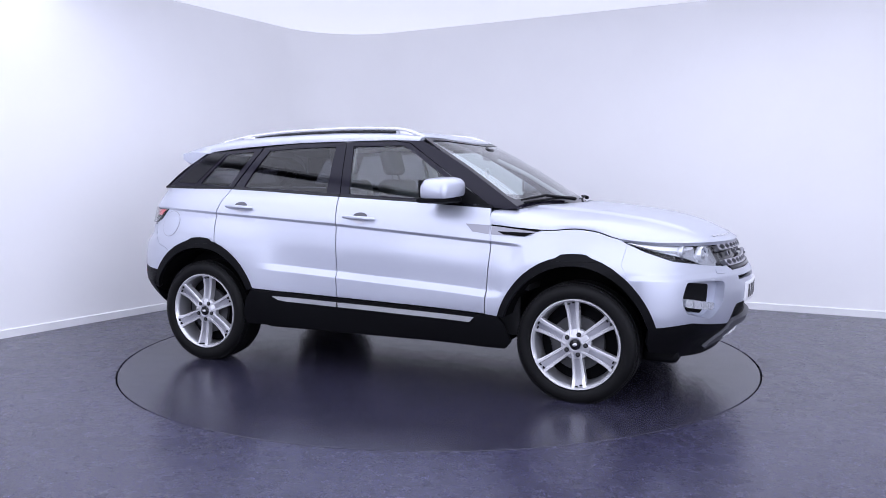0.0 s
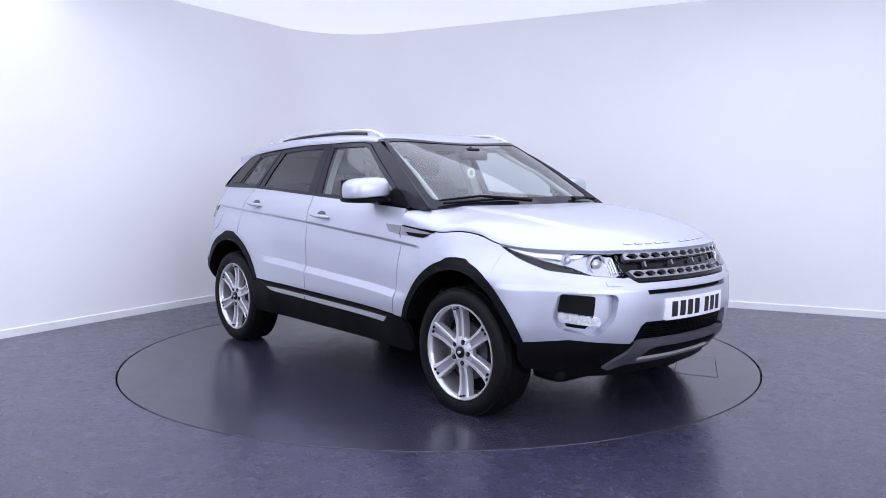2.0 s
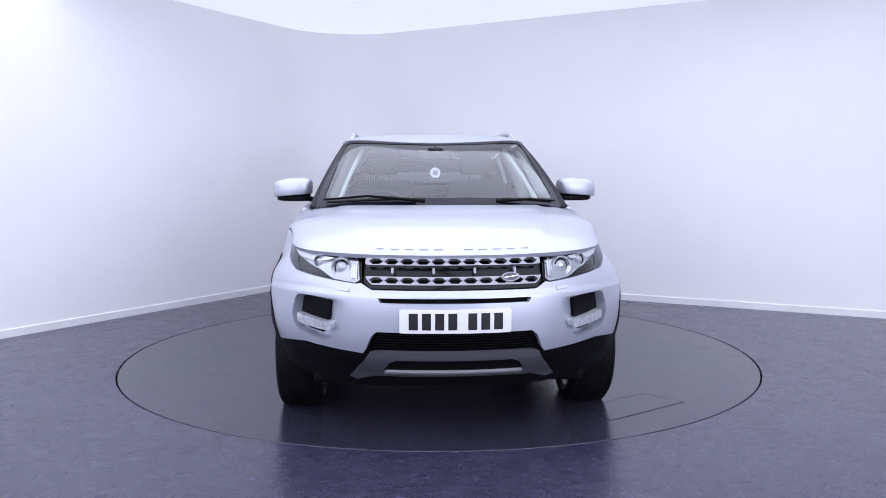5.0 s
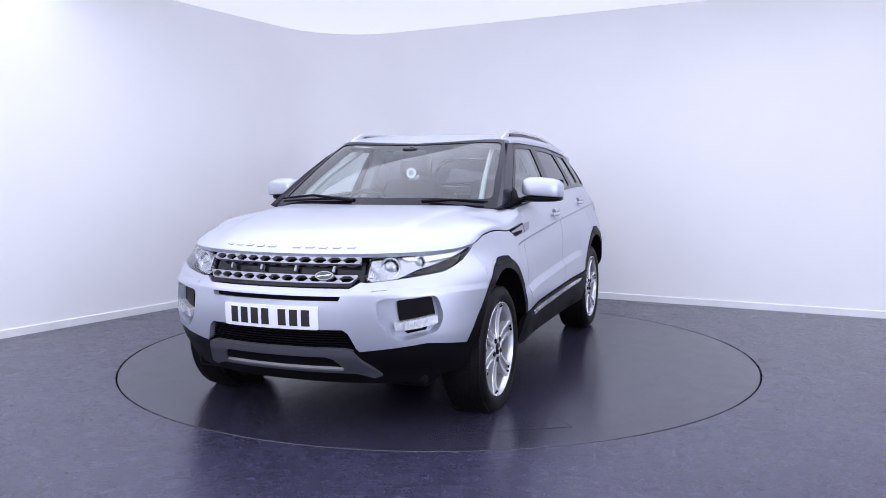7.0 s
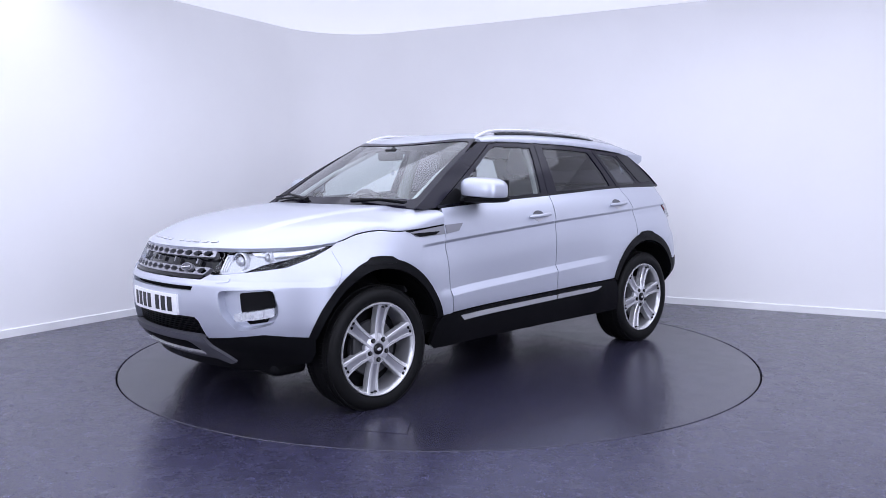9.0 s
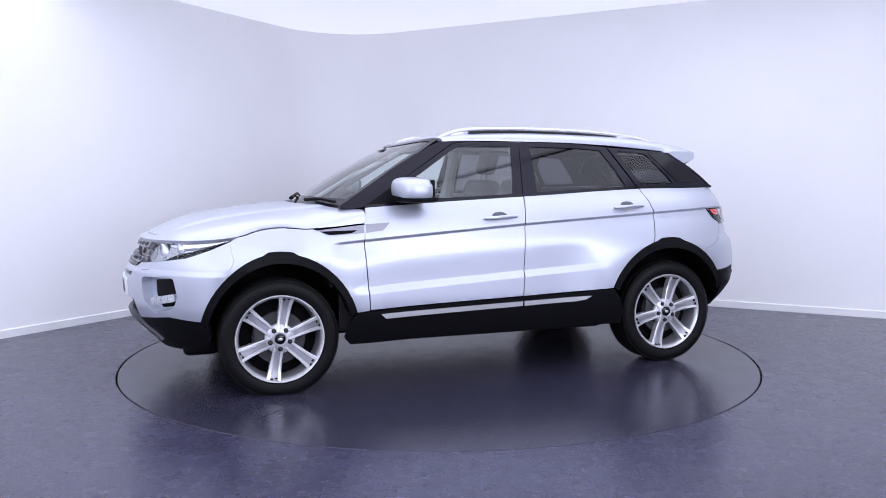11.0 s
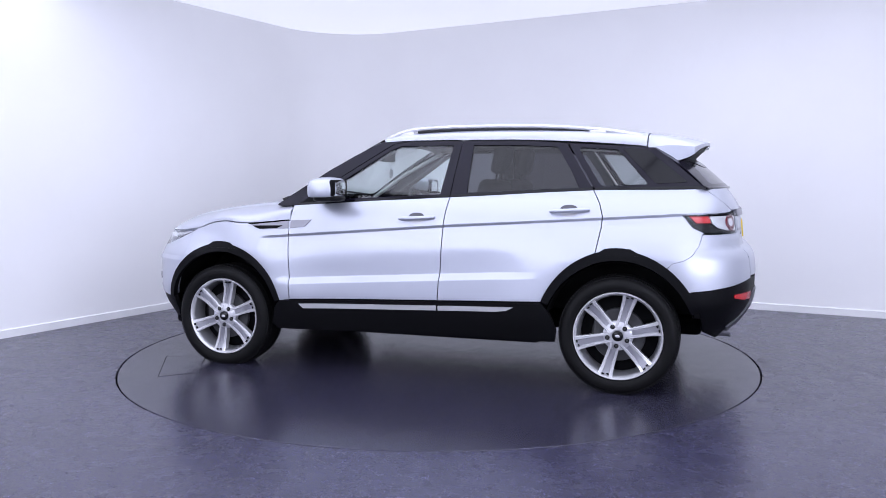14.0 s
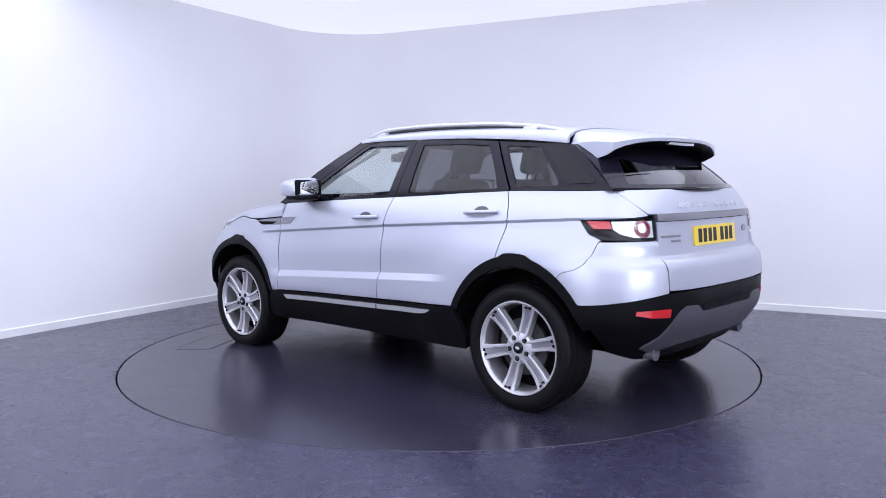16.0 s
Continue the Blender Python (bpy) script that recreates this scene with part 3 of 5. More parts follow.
panel("bumper_slot", [slot_full], shell, M_GAP, bumper, "black air slot above the number plate", lift=-0.03, thick=0)

# black lower valance, lower mesh and grey skid plate
half = F((0.0, 0.437), (0.39, 0.437)) + [(u, v - 0.005) for u, v in reversed(black_top)] + P((1.735, 0.45), (1.722, 0.36), (1.735, 0.305), (1.83, 0.288)) + F((0.70, 0.262), (0.47, 0.245), (0.0, 0.245))
valance = panel("lower_valance", [mirror_loop(half)], shell, M_BLACK, car, "black textured plastic lower bumper", step=(0.04, 0.04), thick=0.03, lift=-0.006)
half = F((0.0, 0.56), (0.40, 0.56), (0.47, 0.425), (0.0, 0.42))
panel("lower_mesh_back", [mirror_loop(half)], shell, M_GAP, car, "black backing of the lower intake", lift=-0.075, thick=0)
lower_mesh = panel("lower_intake_bar", [[sf(-0.43, 0.527), sf(0.43, 0.527), sf(0.43, 0.521), sf(-0.43, 0.521)]], shell, M_BLACK, car, lift=-0.03, thick=0.02)
for k in range(1, 7):
    z = 0.524 - 0.0135 * k
    panel("lower_intake_bar", [[sf(-0.45, z + 0.003), sf(0.45, z + 0.003), sf(0.45, z - 0.003), sf(-0.45, z - 0.003)]], shell, M_BLACK, car, lift=-0.03, thick=0.02)
half = F((0.0, 0.446), (0.375, 0.446), (0.41, 0.436), (0.44, 0.385), (0.505, 0.302), (0.465, 0.287), (0.385, 0.314), (0.0, 0.316))
inner = F((0.275, 0.410), (0.31, 0.398), (0.345, 0.342), (0.335, 0.336))
inner = inner + [(-u, v) for u, v in reversed(inner)]
skid = panel("skid_plate", [mirror_loop(half), inner], shell, M_SKID, car, "satin grey skid plate", step=(0.03, 0.03), thick=0.03, lift=0.010)
panel("skid_recess", [inset(inner, (0, 0.37), 1.05)], shell, M_GAP, skid, "black recess", lift=0.0, thick=0)
panel("skid_bar", [[sf(-0.335, 0.346), sf(0.335, 0.346), sf(0.335, 0.335), sf(-0.335, 0.335)]], shell, M_RIM, skid, "bright bar", lift=0.014, thick=0.02)

# fog lamp pockets
for side in SIDES:
    m = mirrored(shell, side)
    pocket = panel("fog_pocket", [inset(fog_hole, (0.42, 0.60), 1.02)], m, M_PAINT, car, lift=-0.058, thick=0)
    panel("fog_intake", [rounded(F((0.618, 0.682), (0.762, 0.697), (0.778, 0.604), (0.628, 0.575)), 0.012)], m, M_BLACK, pocket, "black vent insert", lift=-0.038, thick=0.02)
    panel("fog_vent", [F((0.63, 0.545), (0.755, 0.565), (0.74, 0.528), (0.66, 0.510))], m, M_GAP, pocket, lift=-0.044, thick=0.01)
    fog = panel("fog_lamp", [rounded(F((0.602, 0.574), (0.70, 0.592), (0.776, 0.610), (0.778, 0.564), (0.70, 0.546), (0.602, 0.532)), 0.012)], m, M_FOG, car, "clear front fog lamp", step=(0.012, 0.012), lift=-0.006, thick=0.05)
    panel("lens", [rounded(F((0.602, 0.574), (0.70, 0.592), (0.776, 0.610), (0.778, 0.564), (0.70, 0.546), (0.602, 0.532)), 0.012)], m, M_LENS, fog, lift=0.001, thick=0.006)
    for yy in (0.640, 0.688, 0.734):
        zz = 0.553 + (yy - 0.602) * 0.20
        panel("lamp_rib", [F((yy - 0.001, zz + 0.014), (yy + 0.005, zz + 0.015), (yy + 0.001, zz - 0.014), (yy - 0.005, zz - 0.015))], m, M_HUB, fog, lift=-0.003, thick=0.003)

# front wings
for side in SIDES:
    m = mirrored(shell, side)
    top = [sx(x, float(HOOD_S(x)) - 0.006) for x in np.linspace(0.812, 1.56, 16)]
    rim = P((1.599, 0.905), (1.5835, 0.80)) + [sx(x, z) for x, z in arch(AX_F - 0.01, 0.462, 48.3, 164, 20, 0.03)] + P((0.80, 0.478), (0.808, 0.66), (0.822, 0.86))
    panel("wing", [top + rim], m, M_PAINT, car, step=(0.035, 0.04), thick=0.02, cuts=crease_cuts((1.06, 0.8)))
    vent = panel("wing_vent", [P((1.10, 0.968), (0.82, 0.995), (0.82, 0.944), (1.0, 0.934), (1.06, 0.942))], m, M_GREYMET, car, "grey wing vent with black slot", lift=0.004, thick=0.02)
    panel("vent_slot", [P((1.085, 0.957), (0.86, 0.962), (0.90, 0.944), (1.03, 0.936))], m, M_GAP, vent, lift=0.006, thick=0.004)
    panel("vent_edge", [P((1.125, 0.972), (0.82, 1.001), (0.82, 0.993), (1.10, 0.965))], m, M_GAP, vent, lift=0.006, thick=0.006)


# doors
def door(name, side, lower, upper, glass, glass_mat, handle_x, handle_z, wcut, label):
    m, g = mirrored(shell, side), mirrored(flank, side)
    cuts = crease_cuts(wcut) + band_cuts(0.8, -0.8)
    d = panel(name, [lower], m, M_PAINT, car, label, step=(0.05, 0.04), thick=0.025, cuts=cuts)
    panel("window_frame", [upper, glass], g, M_FRIT, d, "gloss black window frame", step=(0.08, 0.05), thick=0.03)
    panel("window_glass", [glass], g, glass_mat, d, "side window glass", step=(0.1, 0.08), thick=0, lift=-0.006)
    # belt moulding
    lo = [p for p in upper if p[1] < 1.25]
    a, b = max(lo), min(lo)
    panel("belt_moulding", [[(a[0], a[1] + 0.010), (b[0], b[1] + 0.010), (b[0], b[1] - 0.006), (a[0], a[1] - 0.006)]], g, M_GLOSS, d, step=(0.1, 0.05), lift=0.006, thick=0.012)
    # handle: cup, grip and keyhole button
    pts = [(handle_x + 0.055 * math.cos(w), handle_z + 0.036 * math.sin(w)) for w in np.linspace(0, 2 * math.pi, 18)[:-1]]
    panel("handle_cup", [[sx(x, z) for x, z in pts]], m, M_HUB, d, "recessed handle cup", step=(0.03, 0.03), lift=0.0015, thick=0.002)
    # the cup lies flat; a dark half disc paints the shade in its top
    pts = [(handle_x + 0.052 * math.cos(w), handle_z + 0.010 + 0.024 * math.sin(w)) for w in np.linspace(0, math.pi, 10)]
    panel("cup_shade", [[sx(x, z) for x, z in pts]], m, M_SKID, d, "shade in the handle cup's upper half, painted grey", step=(0.03, 0.03), lift=0.004, thick=0.002)
    bm = bmesh.new()
    n = 9
    line = []
    for k in range(n):
        t = k / (n - 1)
        x = handle_x + 0.112 - 0.235 * t
        z = handle_z - 0.004 + 0.012 * t
        y = float(shell_y(x, z)) + 0.010 + 0.022 * math.sin(math.pi * min(1, t * 1.15 + 0.04)) ** 0.6
        line.append((x, side * y, z))
    tube(bm, line, [0.006] + [0.0105] * (n - 2) + [0.008], 10, 1.25)
    part("handle", bm, M_PAINT, d, "body-coloured door handle")
    return d


for side in SIDES:
    lower = P((0.798, 1.094), (0.811, 0.997), (0.816, 0.86), (0.802, 0.66), (0.794, 0.482), (0.3, 0.499), (-0.222, 0.515), (-0.236, 0.72), (-0.247, 0.95), (-0.258, 1.06), (-0.270, 1.152), (0.25, 1.127))
    upper = [(0.792, 1.098), (0.160, 1.497), (0.05, 1.512), (-0.308, 1.512), (-0.268, 1.156)]
    glass = [(0.685, 1.130), (0.180, 1.456), (0.11, 1.485), (-0.252, 1.484), (-0.205, 1.171), (0.3, 1.147)]
    fd = door("front_door", side, lower, upper, glass, M_GLASS, -0.075, 1.022, (0.9, -0.25), "silver front door with clear window")
    panel("mirror_patch", [[(0.79, 1.102), (0.60, 1.118), (0.56, 1.19), (0.60, 1.215)]], mirrored(flank, side), M_BLACK, fd, lift=0.004, thick=0.01)
    panel("door_fin", [P((0.806, 0.996), (0.655, 1.003), (0.70, 0.957), (0.806, 0.944))], mirrored(shell, side), M_GREYMET, fd, "grey vent fin on the door", lift=0.004, thick=0.02)
    rear_arch = [sx(x, z) for x, z in arch(AX_R + 0.01, 0.482, 24, 73, 9, 0.03)]
    lower = P((-0.277, 1.153), (-0.264, 1.06), (-0.253, 0.95), (-0.242, 0.72), (-0.228, 0.515), (-0.6, 0.528), (-0.893, 0.540)) + rear_arch + P((-1.195, 0.84), (-1.221, 0.98), (-1.225, 1.048), (-1.205, 1.12), (-1.162, 1.198), (-0.7, 1.177))
    upper = [(-0.313, 1.512), (-0.70, 1.507), (-0.978, 1.488), (-1.158, 1.204), (-0.273, 1.157)]
    glass = [(-0.385, 1.484), (-0.70, 1.479), (-0.925, 1.466), (-1.02, 1.32), (-1.072, 1.214), (-0.378, 1.180)]
    door("rear_door", side, lower, upper, glass, M_TINT, -1.03, 1.078, (-0.25, -1.3), "silver rear door with dark tinted window")

# rear quarters
for side in SIDES:
    m, g = mirrored(shell, side), mirrored(flank, side)
    rear_arch = [sx(x, z) for x, z in arch(AX_R + 0.005, 0.482, 75, 123.5, 12, 0.03)]
    lamp_edge = P((-1.80, 0.955), (-1.735, 0.985), (-1.675, 1.058))
    q = P((-1.168, 1.199), (-1.211, 1.12), (-1.231, 1.048), (-1.227, 0.98), (-1.201, 0.84)) + rear_arch + P((-1.63, 0.787), (-1.695, 0.806), (-1.735, 0.832), (-1.770, 0.882), (-1.788, 0.95)) + lamp_edge + T((0.70, 1.070), (0.628, 1.078), (0.668, 1.13), (0.712, 1.206))
    panel("quarter_panel", [q], m, M_PAINT, car, step=(0.04, 0.035), thick=0.02, cuts=crease_cuts((-1.2, -1.35, -1.45, -1.55, -1.68)))
    qw = [(-0.992, 1.486), (-1.46, 1.458), (-1.80, 1.216), (-1.172, 1.206)]
    qg = rounded([(-1.05, 1.462), (-1.295, 1.446), (-1.485, 1.232), (-1.205, 1.220)], 0.03)
    qf = panel("quarter_window", [qw, qg], g, M_FRIT, car, "gloss black rear quarter window frame", step=(0.08, 0.05), thick=0.02)
    panel("window_glass", [qg], g, M_QUARTER, qf, "tinted quarter glass", step=(0.1, 0.1), thick=0, lift=-0.004)
    panel("pillar_cover", [rounded([(-1.315, 1.452), (-1.462, 1.443), (-1.70, 1.246), (-1.52, 1.238)], 0.015)], g, M_GLOSS, qf, "glossy black pillar cover", step=(0.08, 0.05), lift=0.004, thick=0.008)
    panel("belt_moulding", [[(-1.172, 1.213), (-1.80, 1.222), (-1.80, 1.207), (-1.172, 1.198)]], g, M_GLOSS, qf, step=(0.1, 0.05), lift=0.006, thick=0.012)
    # a pillar
    panel("windscreen_pillar", [[(0.955, 1.098), (0.90, 1.088), (0.80, 1.097), (0.168, 1.499), (0.06, 1.516), (0.20, 1.522), (0.255, 1.508), (0.43, 1.424), (0.60, 1.327), (0.785, 1.208)]], g, M_FRIT, car, "gloss black windscreen pillar", step=(0.06, 0.05), thick=0.03)
    panel("centre_pillar", [[(-0.25, 1.505), (-0.37, 1.503), (-0.33, 1.16), (-0.21, 1.158)]], g, M_GAP, car, step=(0.08, 0.06), lift=-0.022, thick=0.004)
    # arch trims
    for ax, r0, r1, a0, a1, c in ((AX_F - 0.01, 0.424, 0.462, 14, 164, 0.03), (AX_R + 0.005, 0.440, 0.482, 24, 160, 0.03)):
        lo = arch(ax, r0, a1, a0, 24, 0.015)
        hi = arch(ax, r1 + 0.002, a0, a1, 24, c)
        panel("wheel_arch_trim", [[sx(x, z) for x, z in hi + lo]], m, M_BLACK, car, "black plastic wheel arch trim", step=(0.04, 0.04), lift=0.005, thick=0.03)
        cap = arch(ax, r1 + 0.014, 82, 98, 4, 0.03)
        panel("arch_pad", [[sx(x, z) for x, z in [arch(ax, r1 - 0.008, 74, 74.1, 1, 0.03)[0]] + cap + [arch(ax, r1 - 0.008, 106, 106.1, 1, 0.03)[0]]]], m, M_BLACK, car, "black raised pad on the arch trim", step=(0.04, 0.04), lift=0.0065, thick=0.02)
    # sill
    s_top = P((0.872, 0.470), (0.78, 0.472), (0.3, 0.489), (-0.222, 0.505), (-0.6, 0.518), (-0.885, 0.530))
    s_low = P((-0.935, 0.46), (-0.97, 0.36), (-0.96, 0.293), (-0.3, 0.285), (0.3, 0.280), (0.91, 0.273), (0.945, 0.31), (0.915, 0.42))
    sill = panel("sill", [s_top + s_low], m, M_BLACK, car, "black plastic sill", step=(0.08, 0.04), lift=0.006, thick=0.03)
    panel("sill_strip", [P((0.73, 0.454), (0.70, 0.424), (-0.218, 0.452), (-0.218, 0.482))], m, M_RIM, sill, "bright sill strip", step=(0.08, 0.04), lift=0.013, thick=0.008)
    panel("sill_strip", [P((-0.230, 0.482), (-0.230, 0.452), (-0.60, 0.464), (-0.672, 0.474), (-0.715, 0.497))], m, M_RIM, sill, "bright sill strip", step=(0.08, 0.04), lift=0.013, thick=0.008)

# fuel flap on the car's right
pts = [(-1.62 + 0.080 * math.cos(w), 0.955 + 0.086 * math.sin(w)) for w in np.linspace(0, 2 * math.pi, 26)[:-1]]
panel("fuel_flap_gap", [[sx(x, z) for x, z in inset(pts, (-1.62, 0.955), 1.05)]], mirrored(shell, -1), M_RIMD, car, step=(0.03, 0.03), lift=0.0012, thick=0.002)
panel("fuel_flap", [[sx(x, z) for x, z in pts]], mirrored(shell, -1), M_PAINT, car, step=(0.03, 0.03), lift=0.003, thick=0.003)

# roof, spoiler, glass
panel("roof", [[(float(roof_edge(0.636 * math.sin(abs(a) * math.pi / 2) ** 0.72)[0]), a) for a in np.linspace(-1, 1, 25)] + [(-1.46, 1), (-1.46, -1)]], roof_top, M_PAINT, car, step=(0.06, 0.05), thick=0.02)
hole = rounded([(-0.935, 0.10), (0.935, 0.10), (0.95, 0.945), (0.30, 0.965), (-0.30, 0.965), (-0.95, 0.945)], 0.055, 4)
sc = panel("windscreen", [[(-0.985, 0.0), (0.985, 0.0), (1.004, 0.25), (1.006, 0.5), (1.0, 0.75), (0.965, 0.993), (-0.965, 0.993), (-1.0, 0.75), (-1.006, 0.5), (-1.004, 0.25)], hole], screen, M_FRIT, car, "black windscreen surround", step=(0.06, 0.06), thick=0.006)
panel("windscreen_glass", [[(-0.975, 0.01), (0.975, 0.01), (0.975, 0.985), (-0.975, 0.985)]], screen, M_GLASS, sc, "clear windscreen glass", step=(0.1, 0.1), thick=0, lift=-0.004)
hole = rounded([(-0.84, 0.08), (0.84, 0.08), (0.72, 0.66), (0.40, 0.47), (-0.40, 0.47), (-0.72, 0.66)], 0.06, 4)
bw = panel("rear_window", [[(-0.99, 0.0), (0.99, 0.0), (0.99, 1.0), (-0.99, 1.0)], hole], backlight, M_FRIT, car, "dark tinted rear window", step=(0.06, 0.08), thick=0.006)
panel("window_glass", [hole], backlight, M_TINT, bw, step=(0.1, 0.1), thick=0, lift=-0.003)
bm = bmesh.new()
tube(bm, [tuple(backlight(np.array(a), np.array(0.0)) + np.array([-0.004, 0, -0.004])) for a in np.linspace(-0.97, 0.97, 15)], 0.008, 8)
part("rear_window_seal", bm, M_GLOSS, bw)


def spoiler_pt(a, t, low):
    """a across, t from the roof to the trailing edge."""
    k = abs(a)
    x0, x1 = -1.464, -1.825 + 0.09 * k**2.5
    y = a * (0.612 + 0.01 * t)
    e, c = float(ROOF_E(-1.475)), float(ROOF_C(-1.475))
    z0 = e + (c - e) * math.cos(math.asin(min(1.0, k) ** (1 / 0.72))) ** 0.62 - 0.002
    z1 = 1.496 - 0.040 * k**3
    z = z0 + (z1 - z0) * t + 0.010 * math.sin(math.pi * t)
    if low:
        z -= (0.018 + 0.05 * (1 - t) ** 0.5 + (0.075 * k**6) * (1 - 0.7 * t))
    return (x0 + (x1 - x0) * t, y, z)


bm = bmesh.new()
na, nt_ = 28, 8
grid = {(low, i, j): bm.verts.new(spoiler_pt(-1 + 2 * i / na, j / nt_, low)) for low in (0, 1) for i in range(na + 1) for j in range(nt_ + 1)}
for low in (0, 1):
    for i in range(na):
        for j in range(nt_):
            bm.faces.new([grid[low, i, j], grid[low, i + 1, j], grid[low, i + 1, j + 1], grid[low, i, j + 1]])
for i in range(na):
    for j in (0, nt_):
        bm.faces.new([grid[0, i, j], grid[1, i, j], grid[1, i + 1, j], grid[0, i + 1, j]])
for j in range(nt_):
    for i in (0, na):
        bm.faces.new([grid[0, i, j], grid[0, i, j + 1], grid[1, i, j + 1], grid[1, i, j]])
spoiler = part("spoiler", bm, M_PAINT, car, "silver roof spoiler with black underside")
bm = bmesh.new()
lower = [[bm.verts.new(Vector(spoiler_pt(-0.985 + 1.97 * i / 28, t, 1)) - Vector((0, 0, d))) for i in range(29)] for t, d in ((0.985, 0.002), (0.93, 0.006), (0.75, 0.022), (0.5, 0.034), (0.05, 0.036))]
for p, q in zip(lower, lower[1:]):
    for i in range(28):
        bm.faces.new((p[i], p[i + 1], q[i + 1], q[i]))
part("underside", bm, M_BLACK, spoiler, "black spoiler underside")
bm = bmesh.new()
box(bm, -1.818, -1.79, -0.15, 0.15, 1.455, 1.474, 0.005)
part("brake_light", bm, M_LAMPB, spoiler, "clear high brake light")
for side in SIDES:
    bm = bmesh.new()
    loop = [(-1.46, 1.455), (-1.50, 1.455), (-1.58, 1.40), (-1.79, 1.217), (-1.74, 1.217)]
    vs = [[bm.verts.new((x - dx, side * (float(flank(x, z)[1]) - dy), z)) for x, z in loop] for dx, dy in ((0, 0), (0.03, 0.05))]
    bm.faces.new(vs[0])
    bm.faces.new(vs[1][::-1])
    for k in range(5):
        bm.faces.new((vs[0][k], vs[0][(k + 1) % 5], vs[1][(k + 1) % 5], vs[1][k]))
    part("rear_pillar_trim", bm, M_FRIT, car, "black rear pillar trim", smooth=False)

# roof rails
for side in SIDES:
    bm = bmesh.new()
    line = [(0.235, 0.575, 1.535), (0.17, 0.572, 1.562), (0.09, 0.568, 1.586), (-0.04, 0.565, 1.600), (-0.35, 0.562, 1.607), (-0.77, 0.560, 1.600), (-1.15, 0.556, 1.574), (-1.32, 0.560, 1.548), (-1.45, 0.572, 1.515)]
    xs, ys, zs = zip(*reversed(line))
    fy, fz = spline(xs, ys), spline(xs, zs)
    tube(bm, [(x, side * float(fy(x)), float(fz(x))) for x in np.linspace(0.235, -1.45, 40)], [0.010] + [0.0145] * 38 + [0.010], 10, 0.9)
    for x in (0.10, -1.16):
        box(bm, x - 0.05, x + 0.05, side * 0.567 - 0.013, side * 0.567 + 0.013, float(fz(x)) - 0.055, float(fz(x)) - 0.003, 0.006)
    rail = part("roof_rail", bm, M_RIM, car, "silver roof rail")
    # black rod fills the open gap to draw the shade below the rail
    bm = bmesh.new()
    tube(bm, [(x, side * (float(fy(x)) + 0.006), float(fz(x)) - 0.022) for x in np.linspace(0.02, -1.10, 20)], 0.009, 8)
    part("rail_gap_shade", bm, M_GLOSS, rail, "dark rod standing in for the shade under the rail")

# tailgate and rear bumper
def ledge(p, top):
    """The tail stands proud below a height."""
    out = 0.012 * smooth((top - p[:, 2]) / 0.022) * smooth((-1.84 - p[:, 0]) / 0.12)
    return p - out[:, None] * np.array([1.0, 0.0, 0.0])


half = T((0.0, 1.212), (0.7098, 1.206), (0.6657, 1.13), (0.6257, 1.086), (0.0, 1.086))
tail = panel("tailgate", [tail_loop(half)], tail_map, M_PAINT, car, "silver tailgate", step=(0.03, 0.03), thick=0.02)
half = T((0.0, 1.045), (0.582, 1.045), (0.582, 0.95), (0.600, 0.842), (0.604, 0.70), (0.0, 0.693))
panel("tailgate_lower", [tail_loop(half)], lambda u, v: ledge(tail_map(u, v), 0.872), M_PAINT, tail, "silver lower tailgate", step=(0.03, 0.02), thick=0.02, cuts=[(0, zz, 1, 0) for zz in (0.848, 0.855, 0.861, 0.867, 0.873)])
half = T((0.0, 1.082), (0.58, 1.082), (0.58, 1.048), (0.0, 1.048))
panel("tailgate_bar", [tail_loop(half)], tail_map, M_GREYMET, tail, "satin grey trim bar over the number plate", step=(0.03, 0.02), lift=0.012, thick=0.03)
for side in SIDES:
    m = mirrored(shell, side)
    corner = T((0.588, 0.948), (0.606, 0.842), (0.61, 0.688)) + P((-1.93, 0.652), (-1.84, 0.636), (-1.74, 0.628)) + [sx(x, z) for x, z in arch(AX_R + 0.005, 0.482, 144, 124, 6, 0.03)] + P((-1.6312, 0.7845), (-1.6962, 0.8035), (-1.7367, 0.8300), (-1.7725, 0.8812), (-1.7905, 0.9455))
    panel("rear_bumper_corner", [corner], lambda u, v, m=m: ledge(m(u, v), 0.9485), M_PAINT, car, "silver rear bumper corner", step=(0.03, 0.03), thick=0.03, cuts=[(0, zz, 1, 0) for zz in (0.930, 0.935, 0.940, 0.944, 0.947)])
half = T((0.0, 0.688), (0.61, 0.683)) + P((-1.93, 0.647), (-1.84, 0.631), (-1.74, 0.623)) + [sx(x, z) for x, z in arch(AX_R + 0.005, 0.482, 145, 171, 4)] + P((-1.80, 0.38)) + T((0.68, 0.345), (0.60, 0.32), (0.0, 0.31))
rear_low = panel("rear_valance", [tail_loop(half)], tail_map, M_BLACK, car, "black textured rear bumper", step=(0.03, 0.035), thick=0.03, lift=0.006)
half = T((0.0, 0.565), (0.30, 0.565), (0.36, 0.605), (0.47, 0.610), (0.52, 0.585), (0.60, 0.46), (0.66, 0.40), (0.56, 0.365), (0.40, 0.40), (0.0, 0.405))
diff = panel("rear_skid_plate", [tail_loop(half)], tail_map, M_SKID, car, "satin grey rear skid plate", step=(0.03, 0.03), thick=0.03, lift=0.016)
half = T((0.0, 0.60), (0.29, 0.60), (0.33, 0.573), (0.0, 0.570))
panel("skid_recess", [tail_loop(half)], tail_map, M_BLACK, diff, "black recess over the skid plate", step=(0.03, 0.03), thick=0.01, lift=0.012)
